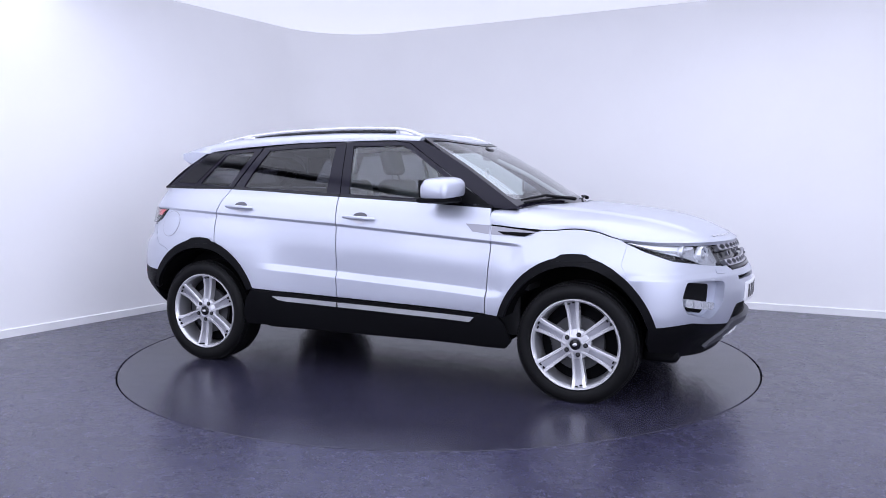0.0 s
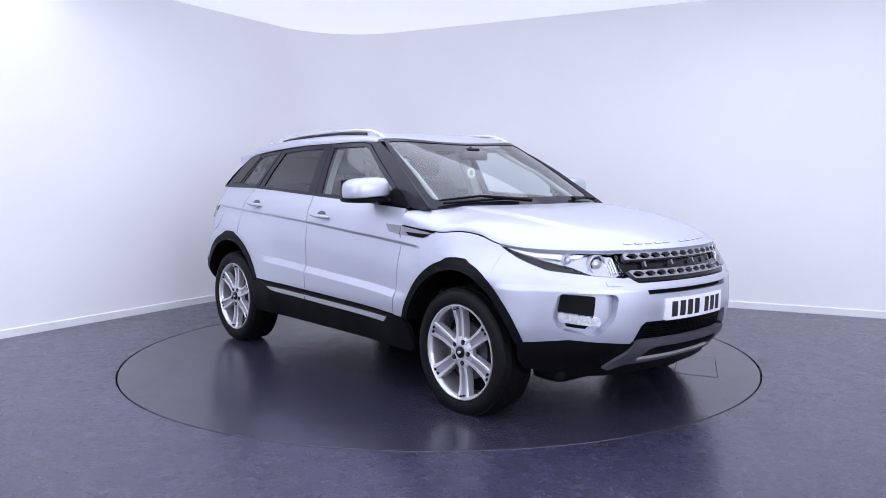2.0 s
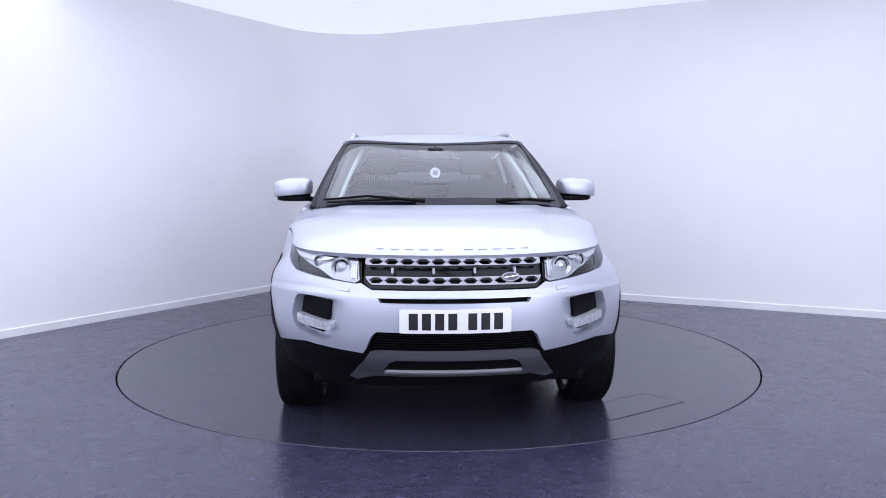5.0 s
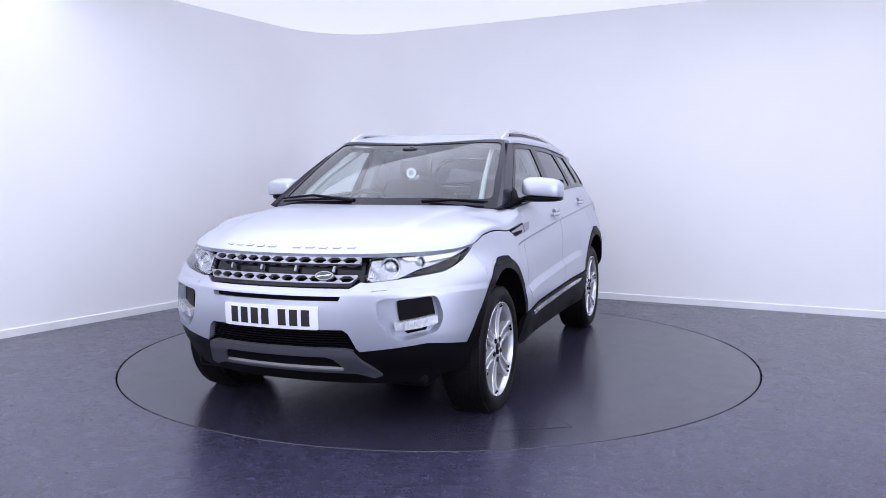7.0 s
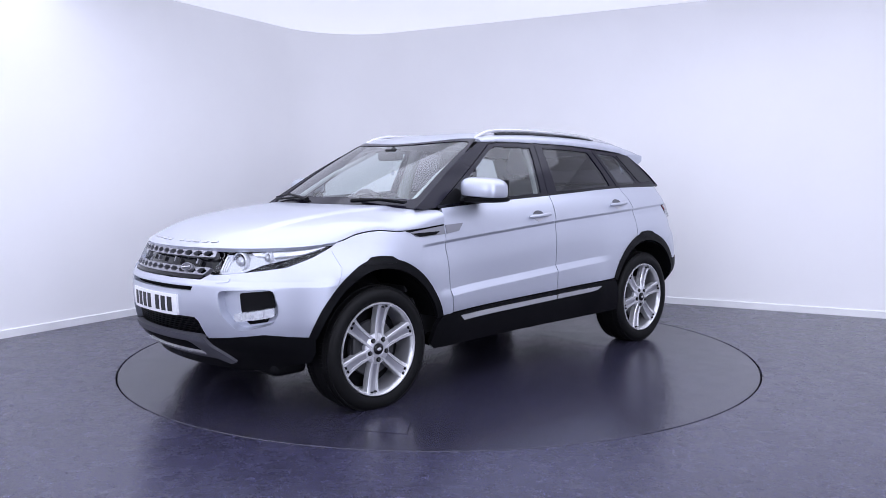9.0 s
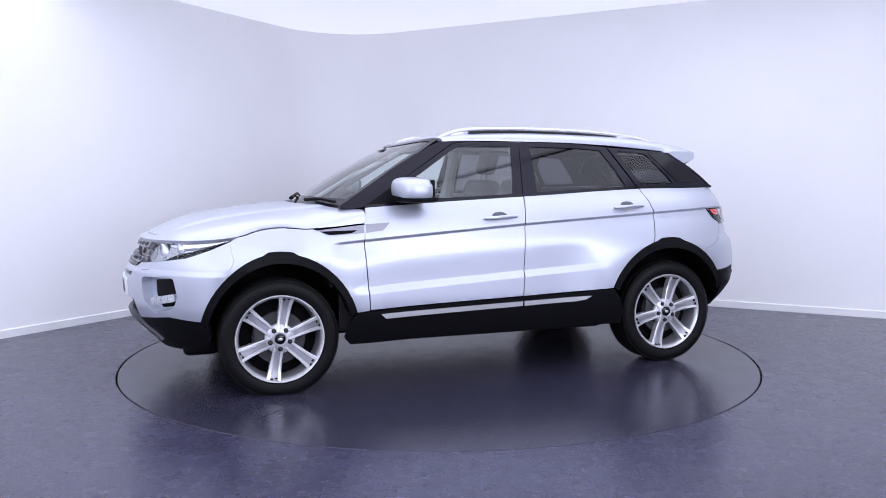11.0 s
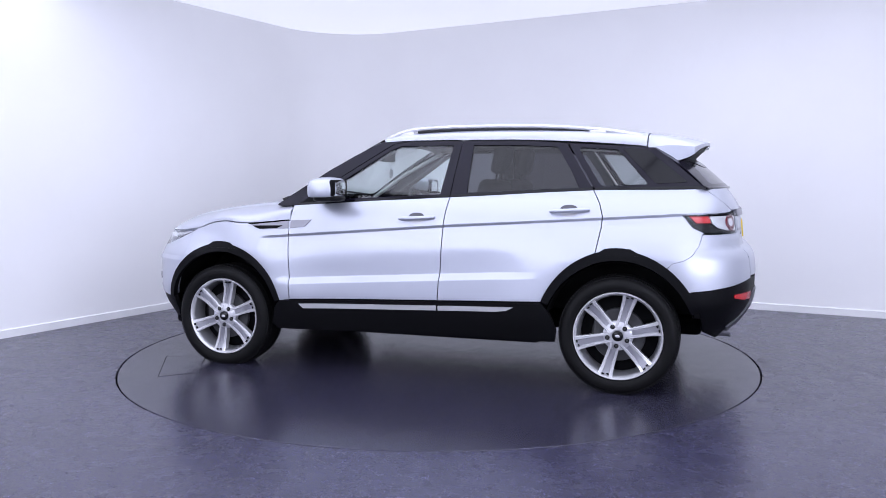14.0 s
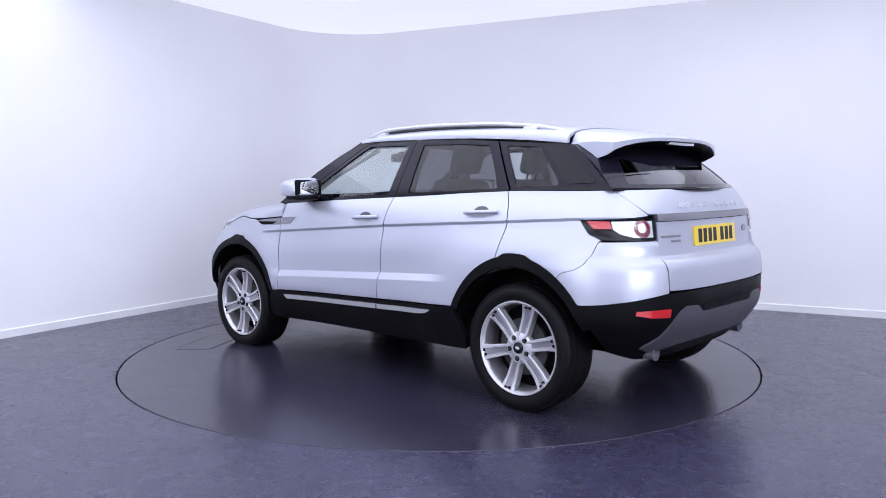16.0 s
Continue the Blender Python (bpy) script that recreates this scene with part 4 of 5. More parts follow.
for side in SIDES:
    m = mirrored(shell, side)
    panel("reflector", [rounded(T((0.585, 0.607), (0.585, 0.562), (0.70, 0.568), (0.775, 0.584), (0.770, 0.604)), 0.006)], m, M_RED, car, "red rear reflector", step=(0.02, 0.02), lift=0.012, thick=0.01)
    bm = bmesh.new()
    lathe(bm, [(0.028, -0.14), (0.032, -0.02), (0.035, 0.0), (0.031, 0.0), (0.028, -0.03), (0.0, -0.06)], 24, "X", Matrix.Translation((-1.965, side * 0.540, 0.348)) @ Matrix.Rotation(math.pi, 4, "Z"))
    part("exhaust_tip", bm, M_GREYMET, car, "chrome exhaust tip")
    # tail lamp
    outline = P((-1.672, 1.060), (-1.735, 0.988), (-1.80, 0.957)) + T((0.70, 0.951), (0.590, 0.953), (0.590, 1.068))
    lamp = panel("tail_lamp", [outline], m, M_GLOSS, car, "red and clear tail lamp in a black housing", step=(0.03, 0.03), lift=-0.004, thick=0.03)
    panel("red_section", [P((-1.715, 1.050), (-1.755, 1.012), (-1.835, 1.012), (-1.82, 1.050))], m, M_RED, lamp, step=(0.02, 0.02), lift=0.002, thick=0.003)
    panel("clear_section", [P((-1.825, 1.050), (-1.84, 1.010), (-1.87, 0.985)) + T((0.71, 0.968), (0.612, 0.968), (0.612, 1.052))], m, M_FOG, lamp, "ribbed clear section", step=(0.02, 0.02), lift=0.002, thick=0.003)
    def ringed(cy, cz, r):
        return [sr(cy + r * math.cos(w) * 0.9, cz + r * math.sin(w)) for w in np.linspace(0, 2 * math.pi, 20)[:-1]]
    panel("red_ring", [ringed(0.668, 1.012, 0.046)], m, M_DKRED, lamp, step=(0.02, 0.02), lift=0.006, thick=0.004)
    panel("round_lamp", [ringed(0.672, 1.014, 0.024)], m, M_LAMPW, lamp, step=(0.02, 0.02), lift=0.010, thick=0.004)
    panel("lens", [outline], m, M_LENS, lamp, step=(0.03, 0.03), lift=0.014, thick=0.016)

# headlamps
for side in SIDES:
    m = mirrored(shell, side)
    outline = F((0.462, 0.888), (0.456, 0.790), (0.48, 0.772), (0.60, 0.786)) + P((1.842, 0.816), (1.71, 0.866), (1.60, 0.910), (1.565, 0.926), (1.70, 0.914), (1.85, 0.905))
    lamp = panel("headlamp", [outline], m, M_GLOSS, car, "clear headlamp with black housing", step=(0.02, 0.02), lift=-0.045, thick=0.0)
    panel("lamp_bezel", [F((0.472, 0.884), (0.466, 0.797), (0.49, 0.783), (0.60, 0.797), (0.672, 0.838)) + P((1.80, 0.872), (1.70, 0.894), (1.59, 0.919), (1.70, 0.911), (1.85, 0.903))], m, M_BEZEL, lamp, step=(0.015, 0.015), lift=-0.036, thick=0.006)
    panel("lamp_brow", [F((0.60, 0.891), (0.62, 0.880), (0.70, 0.872)) + P((1.74, 0.886), (1.60, 0.917), (1.72, 0.909), (1.85, 0.901))], m, M_LAMPW, lamp, "bright reflector strip along the brow", step=(0.02, 0.02), lift=-0.022, thick=0.012)
    for k, yy in enumerate((0.476, 0.488, 0.500)):
        panel("reflector_facet", [F((yy, 0.872 - 0.012 * k), (yy + 0.009, 0.874 - 0.012 * k), (yy + 0.009, 0.800), (yy, 0.802))], m, M_LAMPB, lamp, "chrome reflector facet", step=(0.02, 0.03), lift=-0.028 - 0.002 * k, thick=0.006)
    for cy, cz, r in ((0.556, 0.836, 0.051), (0.668, 0.858, 0.034)):
        c = m(*[np.array([q]) for q in sf(cy, cz)])[0]
        way = Vector((0.92, 0.28 * side, 0.05)).normalized()
        mt = Matrix.Translation(Vector(c) - way * 0.028) @ way.to_track_quat("Z", "Y").to_matrix().to_4x4()
        bm = bmesh.new()
        lathe(bm, [(r, -0.03), (r, -0.002), (r * 0.95, 0.003), (r * 0.88, 0.002), (r * 0.84, -0.006)], 36, "Z", mt)
        part("lamp_ring", bm, M_LAMPW, lamp, "bright ring round the lamp")
        bm = bmesh.new()
        lathe(bm, [(r * 0.85, -0.004), (r * 0.72, -0.012), (r * 0.64, -0.016), (r * 0.60, -0.024)], 36, "Z", mt)
        part("lamp_well", bm, M_LAMPB, lamp, "chrome bowl")
        bm = bmesh.new()
        rr = r * 0.66
        lathe(bm, [(rr, -0.018), (rr * 0.97, -0.010), (rr * 0.90, -0.009)], 28, "Z", mt)
        part("projector_rim", bm, M_GAP, lamp)
        bm = bmesh.new()
        rr = r * 0.60
        rg = lathe(bm, [(rr, -0.012), (rr * 0.95, -0.007), (rr * 0.8, -0.004), (rr * 0.6, -0.001), (rr * 0.35, 0.001), (rr * 0.02, 0.0015)], 28, "Z", mt)
        disc_cap(bm, rg[-1])
        part("projector", bm, M_PROJ, lamp, "glassy grey projector lens")
    panel("lens", [outline], m, M_LENS, lamp, step=(0.03, 0.03), lift=-0.002, thick=0.03)

# grille
half = F((0.0, 0.896), (0.445, 0.893), (0.452, 0.79), (0.40, 0.747), (0.0, 0.745))
grille = panel("grille", [mirror_loop(half)], shell, M_GLOSS, car, "black grille with silver honeycomb bars", step=(0.03, 0.03), lift=-0.05, thick=0)
for z0, z1, y0, y1 in ((0.858, 0.890, 0.425, 0.428), (0.768, 0.806, 0.430, 0.400)):
    zm = (z0 + z1) / 2
    holes = []
    n = 11
    for k in range(n):
        c = -0.375 + 0.75 * k / (n - 1)
        zz = zm + 0.001
        w, h = 0.0355, 0.0130
        holes.append([sf(c - w, zz), sf(c - w * 0.45, zz + h), sf(c + w * 0.45, zz + h), sf(c + w, zz), sf(c + w * 0.45, zz - h), sf(c - w * 0.45, zz - h)])
    rim = rounded([sf(-y0, z1), sf(y0, z1), sf(y1, z0), sf(-y1, z0)], 0.01)
    panel("grille_bar", [rim] + holes, shell, M_GRILLE, grille, "silver honeycomb grille bar", step=(0.04, 0.02), lift=-0.004, thick=0.03)
for y in (-0.30, -0.10, 0.10, 0.30):
    panel("grille_stud", [[sf(y - 0.006, 0.852), sf(y + 0.006, 0.852), sf(y + 0.006, 0.826), sf(y - 0.006, 0.826)]], shell, M_GRILLE, grille, lift=-0.02, thick=0.02)
half = F((0.0, 0.765), (0.40, 0.765), (0.41, 0.758), (0.395, 0.748), (0.0, 0.747))
panel("grille_lip", [mirror_loop(half)], shell, M_GLOSS, grille, step=(0.03, 0.03), lift=0.003, thick=0.03)
oval = [sf(0.268 + 0.045 * math.cos(w), 0.800 + 0.021 * math.sin(w)) for w in np.linspace(0, 2 * math.pi, 22)[:-1]]
badge = panel("badge", [oval], shell, M_GRILLE, grille, "oval chrome badge", step=(0.03, 0.03), lift=0.008, thick=0.02)
panel("badge_face", [inset(oval, (sum(p[0] for p in oval) / len(oval), 0.800), 0.82)], shell, M_SKID, badge, step=(0.03, 0.03), lift=0.011, thick=0.003)
panel("badge_bar", [[sf(0.235, 0.797), sf(0.300, 0.806), sf(0.300, 0.801), sf(0.235, 0.792)]], shell, M_CHROME, badge, lift=0.013, thick=0.003)
# headlamp washer covers
for side in SIDES:
    panel("washer_cover", [F((0.50, 0.752), (0.565, 0.757), (0.565, 0.735), (0.50, 0.730))], mirrored(shell, side), M_PAINT, car, step=(0.02, 0.02), lift=0.004, thick=0.004)


# number plates with plain bars for their marks
def plate(name, fmap, z0, z1, half_w, at, material, lift, label):
    loop = rounded([at(-half_w, z1), at(half_w, z1), at(half_w, z0), at(-half_w, z0)], 0.006)
    ob = panel(name, [loop], fmap, material, car, label, step=(0.03, 0.03), lift=lift, thick=0.012)
    h = (z1 - z0) * 0.70
    zc = (z0 + z1) / 2
    flat = 1 if at is sf else -1
    for k, y in enumerate((-0.190, -0.129, -0.068, -0.007, 0.086, 0.147, 0.208)):
        y = (y - 0.008) * flat
        panel("plate_bar", [[at(y - 0.021, zc + h / 2), at(y + 0.021, zc + h / 2), at(y + 0.021, zc - h / 2), at(y - 0.021, zc - h / 2)]], fmap, M_INK, ob, step=(0.03, 0.06), lift=lift + 0.001, thick=0.001)
    return ob


plate("front_plate", shell, 0.546, 0.657, 0.262, sf, M_WHITE, 0.012, "white front number plate with black bars")
plate("rear_plate", tail_map, 0.905, 1.012, 0.262, st, M_YELLOW, 0.008, "yellow rear number plate with black bars")

# raised chrome marks on bonnet lip and tailgate, as plain bars
for k in range(11):
    if k == 5:
        continue
    y = -0.36 + 0.072 * k
    a = math.asin((abs(y) / 0.86) ** (NF / 2)) / K_END * (1 if y >= 0 else -1)
    da = 0.016
    panel("lettering_bar", [[(0.045, a - da), (0.045, a + da), (0.060, a + da), (0.056, a - da)]], bonnet, M_HUB, car, step=(0.03, 0.03), lift=0.004, thick=0.004)
    panel("lettering_bar", [[st(y - 0.016, 1.135), st(y + 0.016, 1.135), st(y + 0.016, 1.113), st(y - 0.016, 1.113)]], tail_map, M_CHROME, tail, lift=0.004, thick=0.004)
for z, y0, y1 in ((0.967, 0.40, 0.56), (0.942, 0.40, 0.48)):
    panel("model_mark_bar", [[st(y0, z + 0.006), st(y1, z + 0.006), st(y1, z - 0.006), st(y0, z - 0.006)]], tail_map, M_GREYMET, tail, step=(0.03, 0.03), lift=0.003, thick=0.003)
oval = [st(-0.43 + 0.036 * math.cos(w), 0.975 + 0.020 * math.sin(w)) for w in np.linspace(0, 2 * math.pi, 20)[:-1]]
panel("tailgate_badge", [oval], tail_map, M_GREYMET, tail, "oval dark badge", step=(0.03, 0.03), lift=0.006, thick=0.008)

# mirrors
for side in SIDES:
    mir = tagged(new("door_mirror"), "silver door mirror with black base")
    mir.parent = car
    bm = bmesh.new()
    bmesh.ops.create_uvsphere(bm, u_segments=28, v_segments=16, radius=1.0)
    for v in bm.verts:
        x, y, z = v.co
        sx_ = math.copysign(abs(x) ** 0.62, x)
        sy_ = math.copysign(abs(y) ** 0.62, y)
        sz_ = math.copysign(abs(z) ** 0.62, z)
        xx = 0.530 + 0.128 * max(sx_, -0.88)
        v.co = (xx - 0.05 * (sy_ + 1) * 0.5 * max(0.0, sx_), side * (0.947 + 0.128 * sy_), 1.205 + 0.072 * max(sz_, -0.60) - 0.010 * sy_)
    part("mirror_cap", bm, M_PAINT, mir, "silver mirror cap")
    bm = bmesh.new()
    bmesh.ops.create_uvsphere(bm, u_segments=24, v_segments=12, radius=1.0)
    for v in bm.verts:
        x, y, z = v.co
        q = lambda t: math.copysign(abs(t) ** 0.6, t)
        v.co = (0.50 + 0.105 * q(x) - 0.03 * q(y), side * (0.940 + 0.118 * q(y)), 1.144 + 0.022 * q(z))
    tube(bm, [(0.57, side * 0.78, 1.130), (0.56, side * 0.83, 1.136), (0.53, side * 0.88, 1.146)], [0.034, 0.028, 0.030], 12, 0.6)
    part("mirror_base", bm, M_BLACK, mir, "black mirror base")
    bm = bmesh.new()
    box(bm, 0.4150, 0.4172, min(side * 0.874, side * 1.018), max(side * 0.874, side * 1.018), 1.168, 1.246, 0.001)
    part("mirror_glass", bm, M_MIRROR, mir, "mirror glass")
    bm = bmesh.new()
    box(bm, 0.4175, 0.445, min(side * 0.838, side * 1.056), max(side * 0.838, side * 1.056), 1.160, 1.264, 0.012, 3)
    part("mirror_bezel", bm, M_BLACK, mir, "black mirror bezel")
    bm = bmesh.new()
    tube(bm, [(0.606, side * 0.89, 1.170), (0.596, side * 0.96, 1.170), (0.56, side * 1.03, 1.168), (0.50, side * 1.048, 1.166)], 0.010, 8, 0.7)
    part("indicator", bm, M_LAMPW, mir, "clear turn indicator strip")


# wheels
def wheel_parts(wheel):
    """A wheel about its hub, its outer face towards +y."""
    bm = bmesh.new()
    prof = [(0.262, 0.100), (0.268, 0.112), (0.290, 0.121), (0.320, 0.119), (0.338, 0.106), (0.348, 0.082), (0.3515, 0.04), (0.352, 0.0), (0.3515, -0.04), (0.348, -0.08), (0.334, -0.108), (0.29, -0.118), (0.262, -0.10), (0.255, 0.0), (0.262, 0.100)]
    lathe(bm, prof, 72)
    tyre = part("tyre", bm, M_RUBBER, wheel, "black rubber tyre")
    bm = bmesh.new()
    for k in range(104):
        for row, yy in enumerate((-0.085, -0.045, 0.045, 0.085)):
            w = 2 * math.pi * (k + 0.5 * (row % 2)) / 104
            mt = Matrix.Rotation(-w, 4, "Y")
            box(bm, -0.0085, 0.0085, yy - 0.014, yy + 0.014, 0.334 if abs(yy) > 0.06 else 0.344, 0.3482 if abs(yy) > 0.06 else 0.3535, m=mt)
    part("tread", bm, M_RUBBER, wheel, "tyre tread blocks", smooth=False, kind="stuff")
    bm = bmesh.new()
    lathe(bm, [(0.262, 0.106), (0.259, 0.112), (0.254, 0.112), (0.247, 0.104), (0.240, 0.092), (0.236, 0.04), (0.232, -0.09), (0.262, -0.10)], 72)
    rim = part("rim", bm, M_RIM, wheel, "machined silver alloy rim")
    bm = bmesh.new()
    lathe(bm, [(0.239, 0.086), (0.232, 0.04), (0.228, -0.02)], 64)
    part("rim_barrel", bm, M_BARREL, rim)
    bm = bmesh.new()
    lathe(bm, [(0.0005, 0.02), (0.10, 0.02), (0.236, -0.02), (0.236, -0.03)], 48)
    part("rim_back", bm, M_GAP, rim)
    bm = bmesh.new()
    lathe(bm, [(0.06, 0.044), (0.155, 0.044), (0.158, 0.038), (0.158, 0.022), (0.06, 0.022)], 48)
    part("brake_disc", bm, M_STEEL, wheel, "steel brake disc")
    for k in range(6):
        w = 2 * math.pi * k / 6 - radians(10)
        bm = bmesh.new()
        rad = [0.045, 0.085, 0.13, 0.18, 0.225, 0.247]
        wid = [0.032, 0.031, 0.033, 0.036, 0.041, 0.047]
        top = [0.098, 0.092, 0.088, 0.090, 0.098, 0.106]
        rows = []
        for r, h, y in zip(rad, wid, top):
            rows.append([bm.verts.new((p, y + dy, r)) for p, dy in ((-h, -0.045), (-h, -0.004), (-h + 0.004, 0), (-h * 0.50, 0.0), (-h * 0.40, -0.009), (h * 0.40, -0.009), (h * 0.50, 0.0), (h - 0.004, 0), (h, -0.004), (h, -0.045))])
        for p, q in zip(rows, rows[1:]):
            for i in range(9):
                bm.faces.new((p[i], p[i + 1], q[i + 1], q[i]))
        bmesh.ops.transform(bm, matrix=Matrix.Rotation(w, 4, "Y"), verts=bm.verts[:])
        part("spoke", bm, M_RIM, rim)
        bm = bmesh.new()
        rows = [[bm.verts.new((p, y - 0.0055, r)) for p in (-h * 0.43, h * 0.43)] for r, h, y in list(zip(rad, wid, top))[1:]]
        for p, q in zip(rows, rows[1:]):
            bm.faces.new((p[0], p[1], q[1], q[0]))
        bmesh.ops.transform(bm, matrix=Matrix.Rotation(w, 4, "Y"), verts=bm.verts[:])
        part("spoke_channel", bm, M_RIMD, rim, "grey channel in the spoke")
        bm = bmesh.new()
        for p0, r0 in ((-0.020, 0.236), (0.006, 0.230)):
            box(bm, p0, p0 + 0.014, 0.0985, 0.1085, r0, r0 + 0.007)
        bmesh.ops.transform(bm, matrix=Matrix.Rotation(w, 4, "Y"), verts=bm.verts[:])
        part("spoke_notch", bm, M_GAP, rim, "dark notch at the spoke's end", smooth=False)
    bm = bmesh.new()
    rg = lathe(bm, [(0.090, 0.06), (0.088, 0.084), (0.080, 0.0905), (0.038, 0.0965), (0.034, 0.094), (0.0005, 0.094)], 36)
    part("hub", bm, M_HUB, rim)
    bm = bmesh.new()
    lathe(bm, [(0.032, 0.090), (0.031, 0.101), (0.026, 0.104), (0.0005, 0.105)], 28)
    part("centre_cap", bm, M_GLOSS, rim, "black centre cap")
    bm = bmesh.new()
    lathe(bm, [(0.015, 0.1055), (0.013, 0.1065), (0.0005, 0.1065)], 16)
    for v in bm.verts:
        v.co.z *= 0.6
    part("cap_mark", bm, M_RIM, rim)
    for k in range(5):
        w = 2 * math.pi * k / 5 + math.pi
        bm = bmesh.new()
        mt = Matrix.Translation((0.060 * math.sin(w), 0, 0.060 * math.cos(w)))
        lathe(bm, [(0.0135, 0.090), (0.0135, 0.0990), (0.0005, 0.0990)], 14, "Y", mt)
        part("wheel_nut_seat", bm, M_GAP, rim)
        bm = bmesh.new()
        lathe(bm, [(0.0092, 0.095), (0.0092, 0.103), (0.0005, 0.105)], 6, "Y", mt)
        part("wheel_nut", bm, M_STEEL, rim, smooth=False)
    bm = bmesh.new()
    box(bm, 0.07, 0.150, 0.015, 0.065, -0.075, 0.075, 0.012)
    part("brake_caliper", bm, M_STEEL, wheel, "grey brake caliper")


first = None
for ax in (AX_F, AX_R):
    for side in SIDES:
        spin = {(AX_F, 1): 0, (AX_R, 1): -6.5, (AX_F, -1): 16, (AX_R, -1): 3}[ax, side]
        m = pose(ax, side * 0.802, HUB_F if ax == AX_F else HUB_R, 0, 0, 0 if side == 1 else 180) @ pose(0, 0, 0, 0, spin, 0)
        if first is None:
            wheel = tagged(new("wheel"), "silver six-spoke alloy wheel with black tyre")
            wheel_parts(wheel)
            wheel.parent = car
            wheel.matrix_basis = m
            first = wheel
        else:
            copy_thing(first, m)

# wheel wells, underbody and engine bay closure
for ax in (AX_F, AX_R):
    for side in SIDES:
        bm = bmesh.new()
        rows = []
        rim = arch(ax, 0.44, 16, 164, 24)
        rows.append([bm.verts.new((x, side * (0.52 if ax == AX_F else 0.676), z)) for x, z in rim])
        rows.append([bm.verts.new((x, side * (float(shell_y(x, z)) - 0.012), z)) for x, z in rim])
        for k in range(24):
            bm.faces.new((rows[0][k], rows[0][k + 1], rows[1][k + 1], rows[1][k]))
        bm.faces.new(rows[0])
        part("wheel_well", bm, M_UNDER, car, "black wheel well liner")
bm = bmesh.new()
box(bm, -0.86, 0.86, -0.84, 0.84, 0.26, 0.34, 0.03)
box(bm, -1.80, -0.80, -0.50, 0.50, 0.30, 0.42, 0.03)
box(bm, 0.80, 1.90, -0.50, 0.50, 0.26, 0.40, 0.03)
box(bm, 1.70, 1.84, -0.60, 0.60, 0.27, 0.34, 0.02)
part("underbody", bm, M_UNDER, car, "black underbody")
for side in SIDES:
    bm = bmesh.new()
    box(bm, 1.66, 1.87, min(side * 0.42, side * 0.70), max(side * 0.42, side * 0.70), 0.222, 0.32, 0.035, 3)
    part("air_deflector", bm, M_BLACK, car, "black air deflector before the wheel")
for ax in (AX_F, AX_R):
    bm = bmesh.new()
    tube(bm, [(ax, -0.74, HUB), (ax, 0.74, HUB)], 0.035, 10)
    part("axle", bm, M_UNDER, car)
bm = bmesh.new()
box(bm, 0.9, 1.86, -0.50, 0.50, 0.42, 0.88, 0.05)
part("engine_bay", bm, M_UNDER, car)
for side in SIDES:
    bm = bmesh.new()
    prism(bm, [(0.95, 0.33), (0.95, 1.0), (0.2, 1.10), (-1.75, 1.14), (-1.75, 0.86), (-0.90, 0.86), (-0.86, 0.33)], side * 0.74, side * 0.76)
    part("door_lining", bm, M_TRIM, car, "dark door lining", smooth=False)
bm = bmesh.new()
box(bm, -1.80, -1.74, -0.58, 0.58, 0.42, 1.12, 0.01)
part("tailgate_lining", bm, M_TRIM, car)

# cabin
dash = bmesh.new()
prof = [(1.08, 1.06), (0.80, 1.115), (0.62, 1.10), (0.50, 1.06), (0.44, 0.96), (0.50, 0.75), (1.0, 0.60)]
prism(dash, prof, -0.75, 0.75)
part("dashboard", dash, M_TRIM, car, "dark dashboard")
bm = bmesh.new()
ctr, tilt = Vector((0.32, -0.37, 1.02)), Matrix.Rotation(radians(-62), 4, "Y")
tube(bm, [Matrix.Translation(ctr) @ tilt @ Vector((0.185 * math.cos(w), 0.185 * math.sin(w), 0)) for w in np.linspace(0, 2 * math.pi, 33)[:-1]], 0.016, 8, closed=True)
box(bm, -0.18, 0.18, -0.025, 0.025, -0.01, 0.012, 0.006, m=Matrix.Translation(ctr) @ tilt @ Matrix.Rotation(math.pi / 2, 4, "Z"))
box(bm, -0.07, 0.07, -0.07, 0.07, -0.02, 0.03, 0.02, m=Matrix.Translation(ctr) @ tilt)
part("steering_wheel", bm, M_TRIM, car, "dark steering wheel")


def seat(x, y, drop=0.0):
    s = tagged(new("seat"), "black leather car seat")
    s.parent = car
    bm = bmesh.new()
    box(bm, x - 0.24, x + 0.26, y - 0.25, y + 0.25, 0.52, 0.70, 0.06, 3)
    part("cushion", bm, M_SEAT, s)
    bm = bmesh.new()
    mt = Matrix.Translation((x - 0.22, y, 0.66)) @ Matrix.Rotation(radians(-14), 4, "Y")
    box(bm, -0.07, 0.07, -0.24, 0.24, 0.0, 0.62 - drop, 0.055, 3, m=mt)
    part("backrest", bm, M_SEAT, s)
    bm = bmesh.new()
    box(bm, -0.045, 0.045, -0.13, 0.13, 0.66 - drop, 0.86 - drop * 1.3, 0.042, 3, m=mt)
    for dy in (-0.05, 0.05):
        tube(bm, [mt @ Vector((0, dy, 0.58 - drop)), mt @ Vector((0, dy, 0.70 - drop))], 0.008, 8)
    part("headrest", bm, M_SEAT, s)


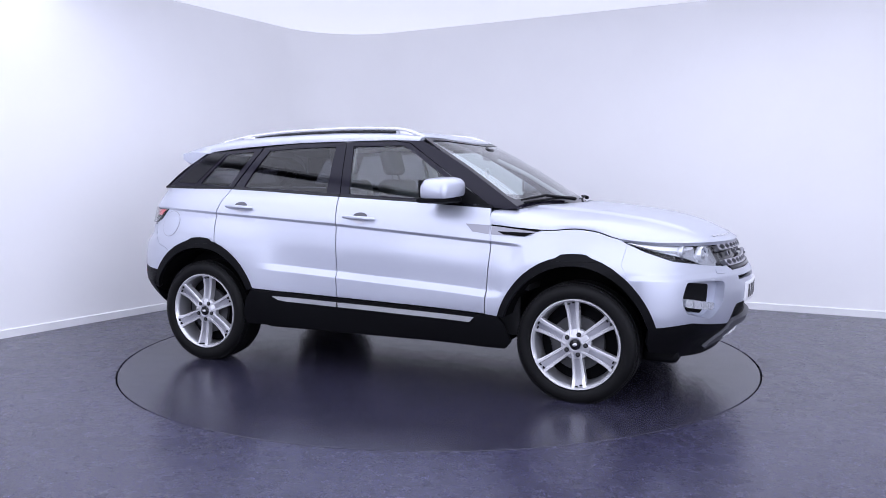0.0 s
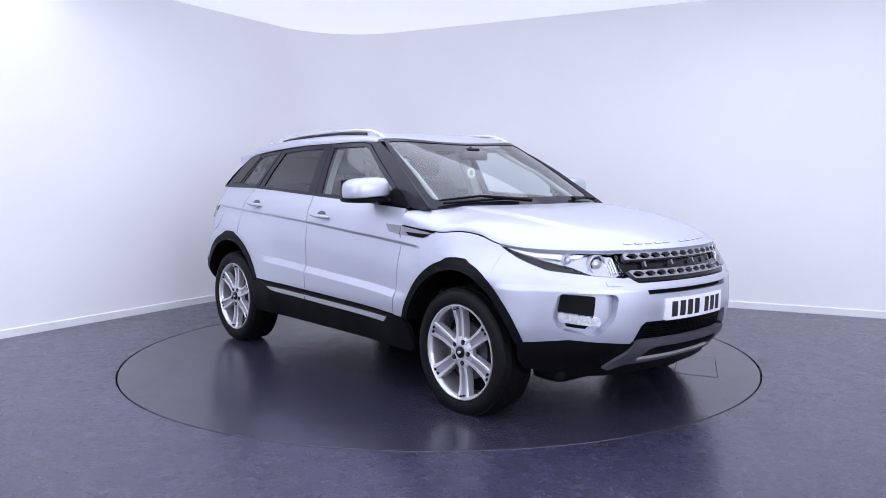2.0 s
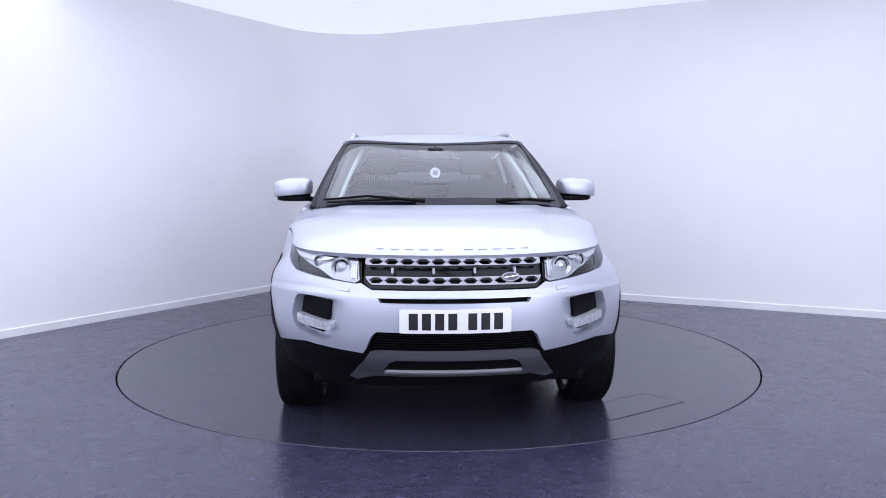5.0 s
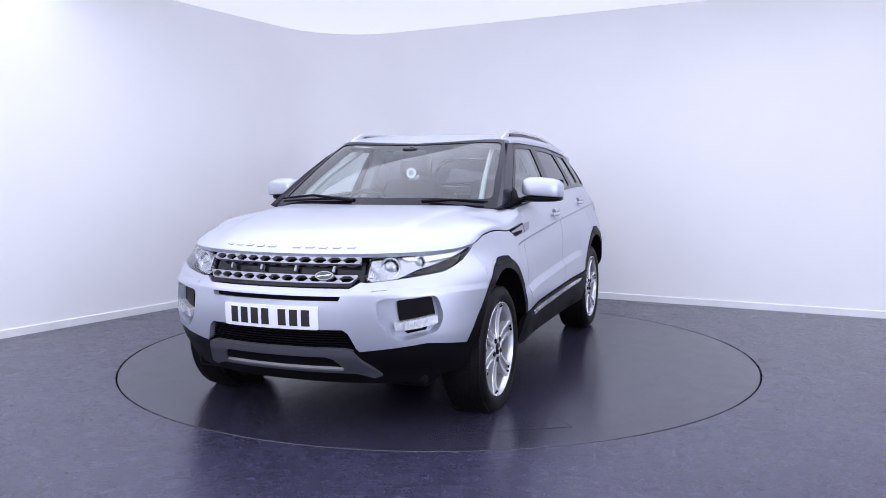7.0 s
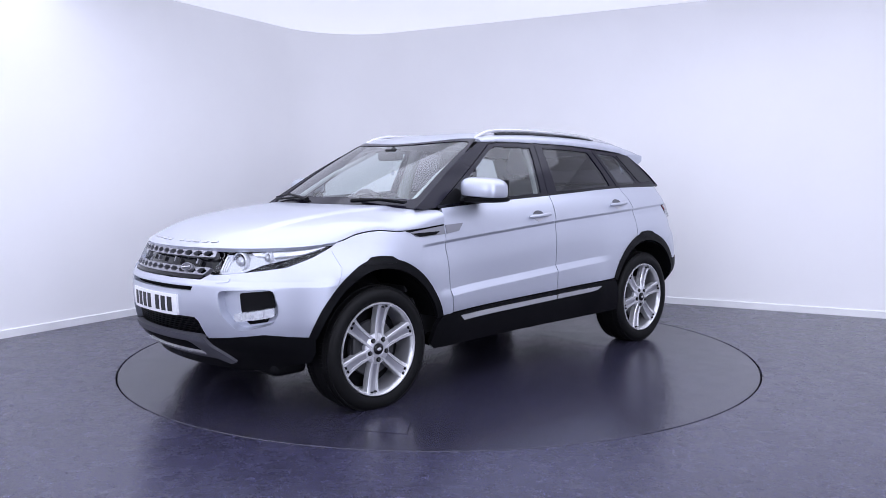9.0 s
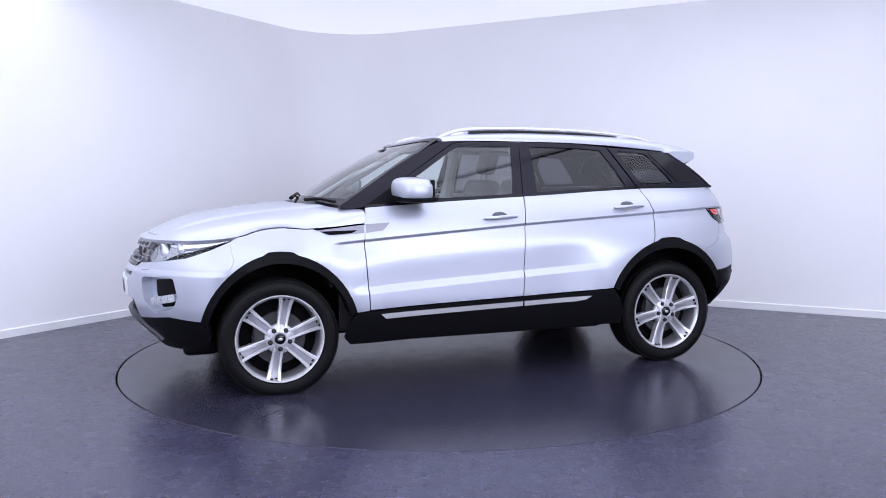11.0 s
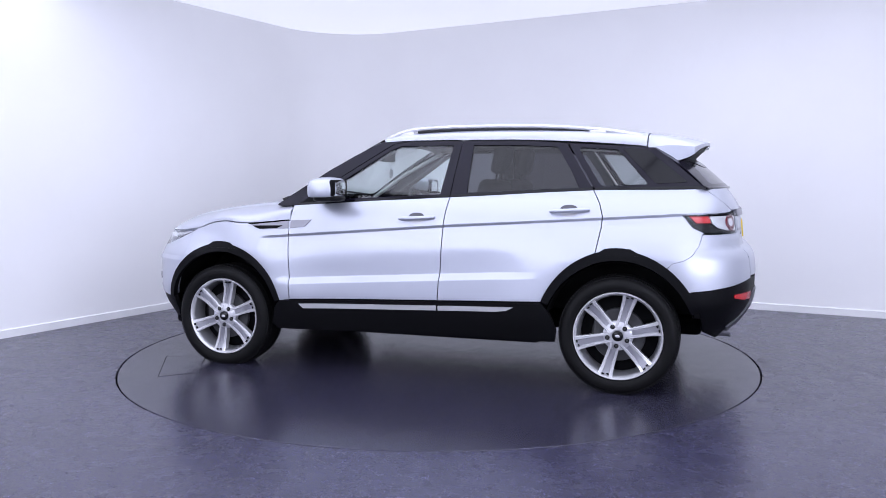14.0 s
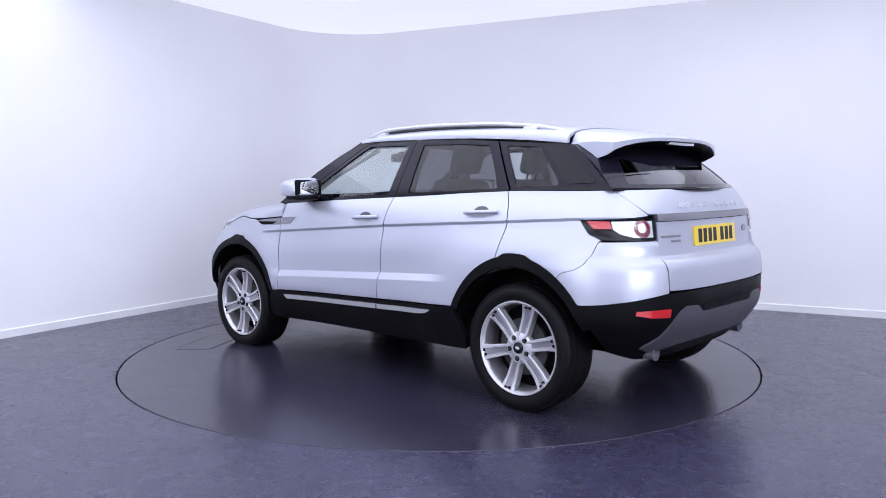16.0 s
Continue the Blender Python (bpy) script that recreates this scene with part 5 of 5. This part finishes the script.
for y in (-0.37, 0.37):
    seat(-0.10, y)
for y in (-0.42, 0.42):
    seat(-0.92, y, 0.27)
bm = bmesh.new()
pts = [(0.28, 1.50), (0.0, 1.535), (-0.7, 1.54), (-1.45, 1.49)]
rows = [[bm.verts.new((x, y, z - 0.04 * (abs(y) / 0.6) ** 3)) for y in np.linspace(-0.6, 0.6, 9)] for x, z in pts]
for p, q in zip(rows, rows[1:]):
    for k in range(8):
        bm.faces.new((p[k], p[k + 1], q[k + 1], q[k]))
part("headlining", bm, M_LINER, car, "pale grey headlining")
for side in SIDES:
    bm = bmesh.new()
    tube(bm, [(-0.29, side * 0.745, 1.12), (-0.30, side * 0.66, 1.33), (-0.31, side * 0.58, 1.50)], [0.055, 0.045, 0.05], 8)
    part("centre_pillar_lining", bm, M_LINER, car, "pale pillar lining")
    bm = bmesh.new()
    tube(bm, [(0.84, side * 0.63, 1.12), (0.55, side * 0.57, 1.30), (0.20, side * 0.50, 1.47)], [0.016, 0.015, 0.016], 8)
    part("screen_pillar_lining", bm, M_LINER, car, "pale pillar lining")
bm = bmesh.new()
box(bm, 0.45, 0.49, -0.12, 0.12, 1.395, 1.46, 0.015)
tube(bm, [(0.47, 0, 1.45), (0.43, 0, 1.475)], 0.02, 8)
part("inside_mirror", bm, M_TRIM, car, "dark inside mirror")
bm = bmesh.new()
box(bm, 0.41, 0.48, -0.055, 0.055, 1.452, 1.478, 0.012)
part("sensor_box", bm, M_GLOSS, car, "black sensor housing behind the windscreen")
bm = bmesh.new()
lathe(bm, [(0.018, -0.004), (0.034, -0.005), (0.036, 0.0), (0.034, 0.005), (0.018, 0.004)], 28, "X", Matrix.Translation((0.445, 0, 1.31)))
pend = part("pendant", bm, M_WHITE, car, "round white pendant hanging from the mirror")
bm = bmesh.new()
lathe(bm, [(0.0005, -0.003), (0.020, -0.003), (0.020, 0.003), (0.0005, 0.003)], 20, "X", Matrix.Translation((0.445, 0, 1.31)))
tube(bm, [(0.447, 0, 1.34), (0.455, 0, 1.40)], 0.0015, 6)
part("pendant_disc", bm, M_RIMD, pend)

# wipers
for pts in (((-0.10, 0.02), (-0.45, 0.085), (-0.72, 0.05)), ((0.34, 0.02), (0.55, 0.045), (0.72, 0.03))):
    bm = bmesh.new()
    line = [Vector(screen(np.array(y / 0.785), np.array(b)).tolist()) + Vector((0.018, 0, 0.022)) for y, b in pts]
    tube(bm, line, [0.016, 0.010, 0.007], 8, 0.8)
    a = Vector(screen(np.array((pts[2][0] * 0.97) / 0.785), np.array(0.035)).tolist()) + Vector((0.012, 0, 0.012))
    b = Vector(screen(np.array((pts[0][0] + (pts[1][0] - pts[0][0]) * 0.15) / 0.785), np.array(0.065)).tolist()) + Vector((0.012, 0, 0.012))
    tube(bm, [a, (a + b) / 2 + Vector((0.01, 0, 0.004)), b], 0.007, 6)
    part("wiper", bm, M_BLACK, car, "black windscreen wiper")
panel("cowl", [[(-0.95, -0.07), (0.95, -0.07), (0.95, 0.01), (-0.95, 0.01)]], screen, M_BLACK, car, "black cowl under the windscreen", step=(0.05, 0.05), lift=-0.012, thick=0.03)



# ---- the turning: table and car go round together ----
PIVOT = Vector((0.0485, 0.0494, 0.0))


def turn(t):
    return -24.657 - 12.394 * t


def motions():
    times = [k / 10 for k in range(161)]
    walk(turntable, [(t, pose(0, 0, 0, 0, 0, turn(t))) for t in times])
    walk(car, [(t, pose(0, 0, 0, 0, 0, turn(t)) @ Matrix.Translation(-PIVOT)) for t in times])


motions()
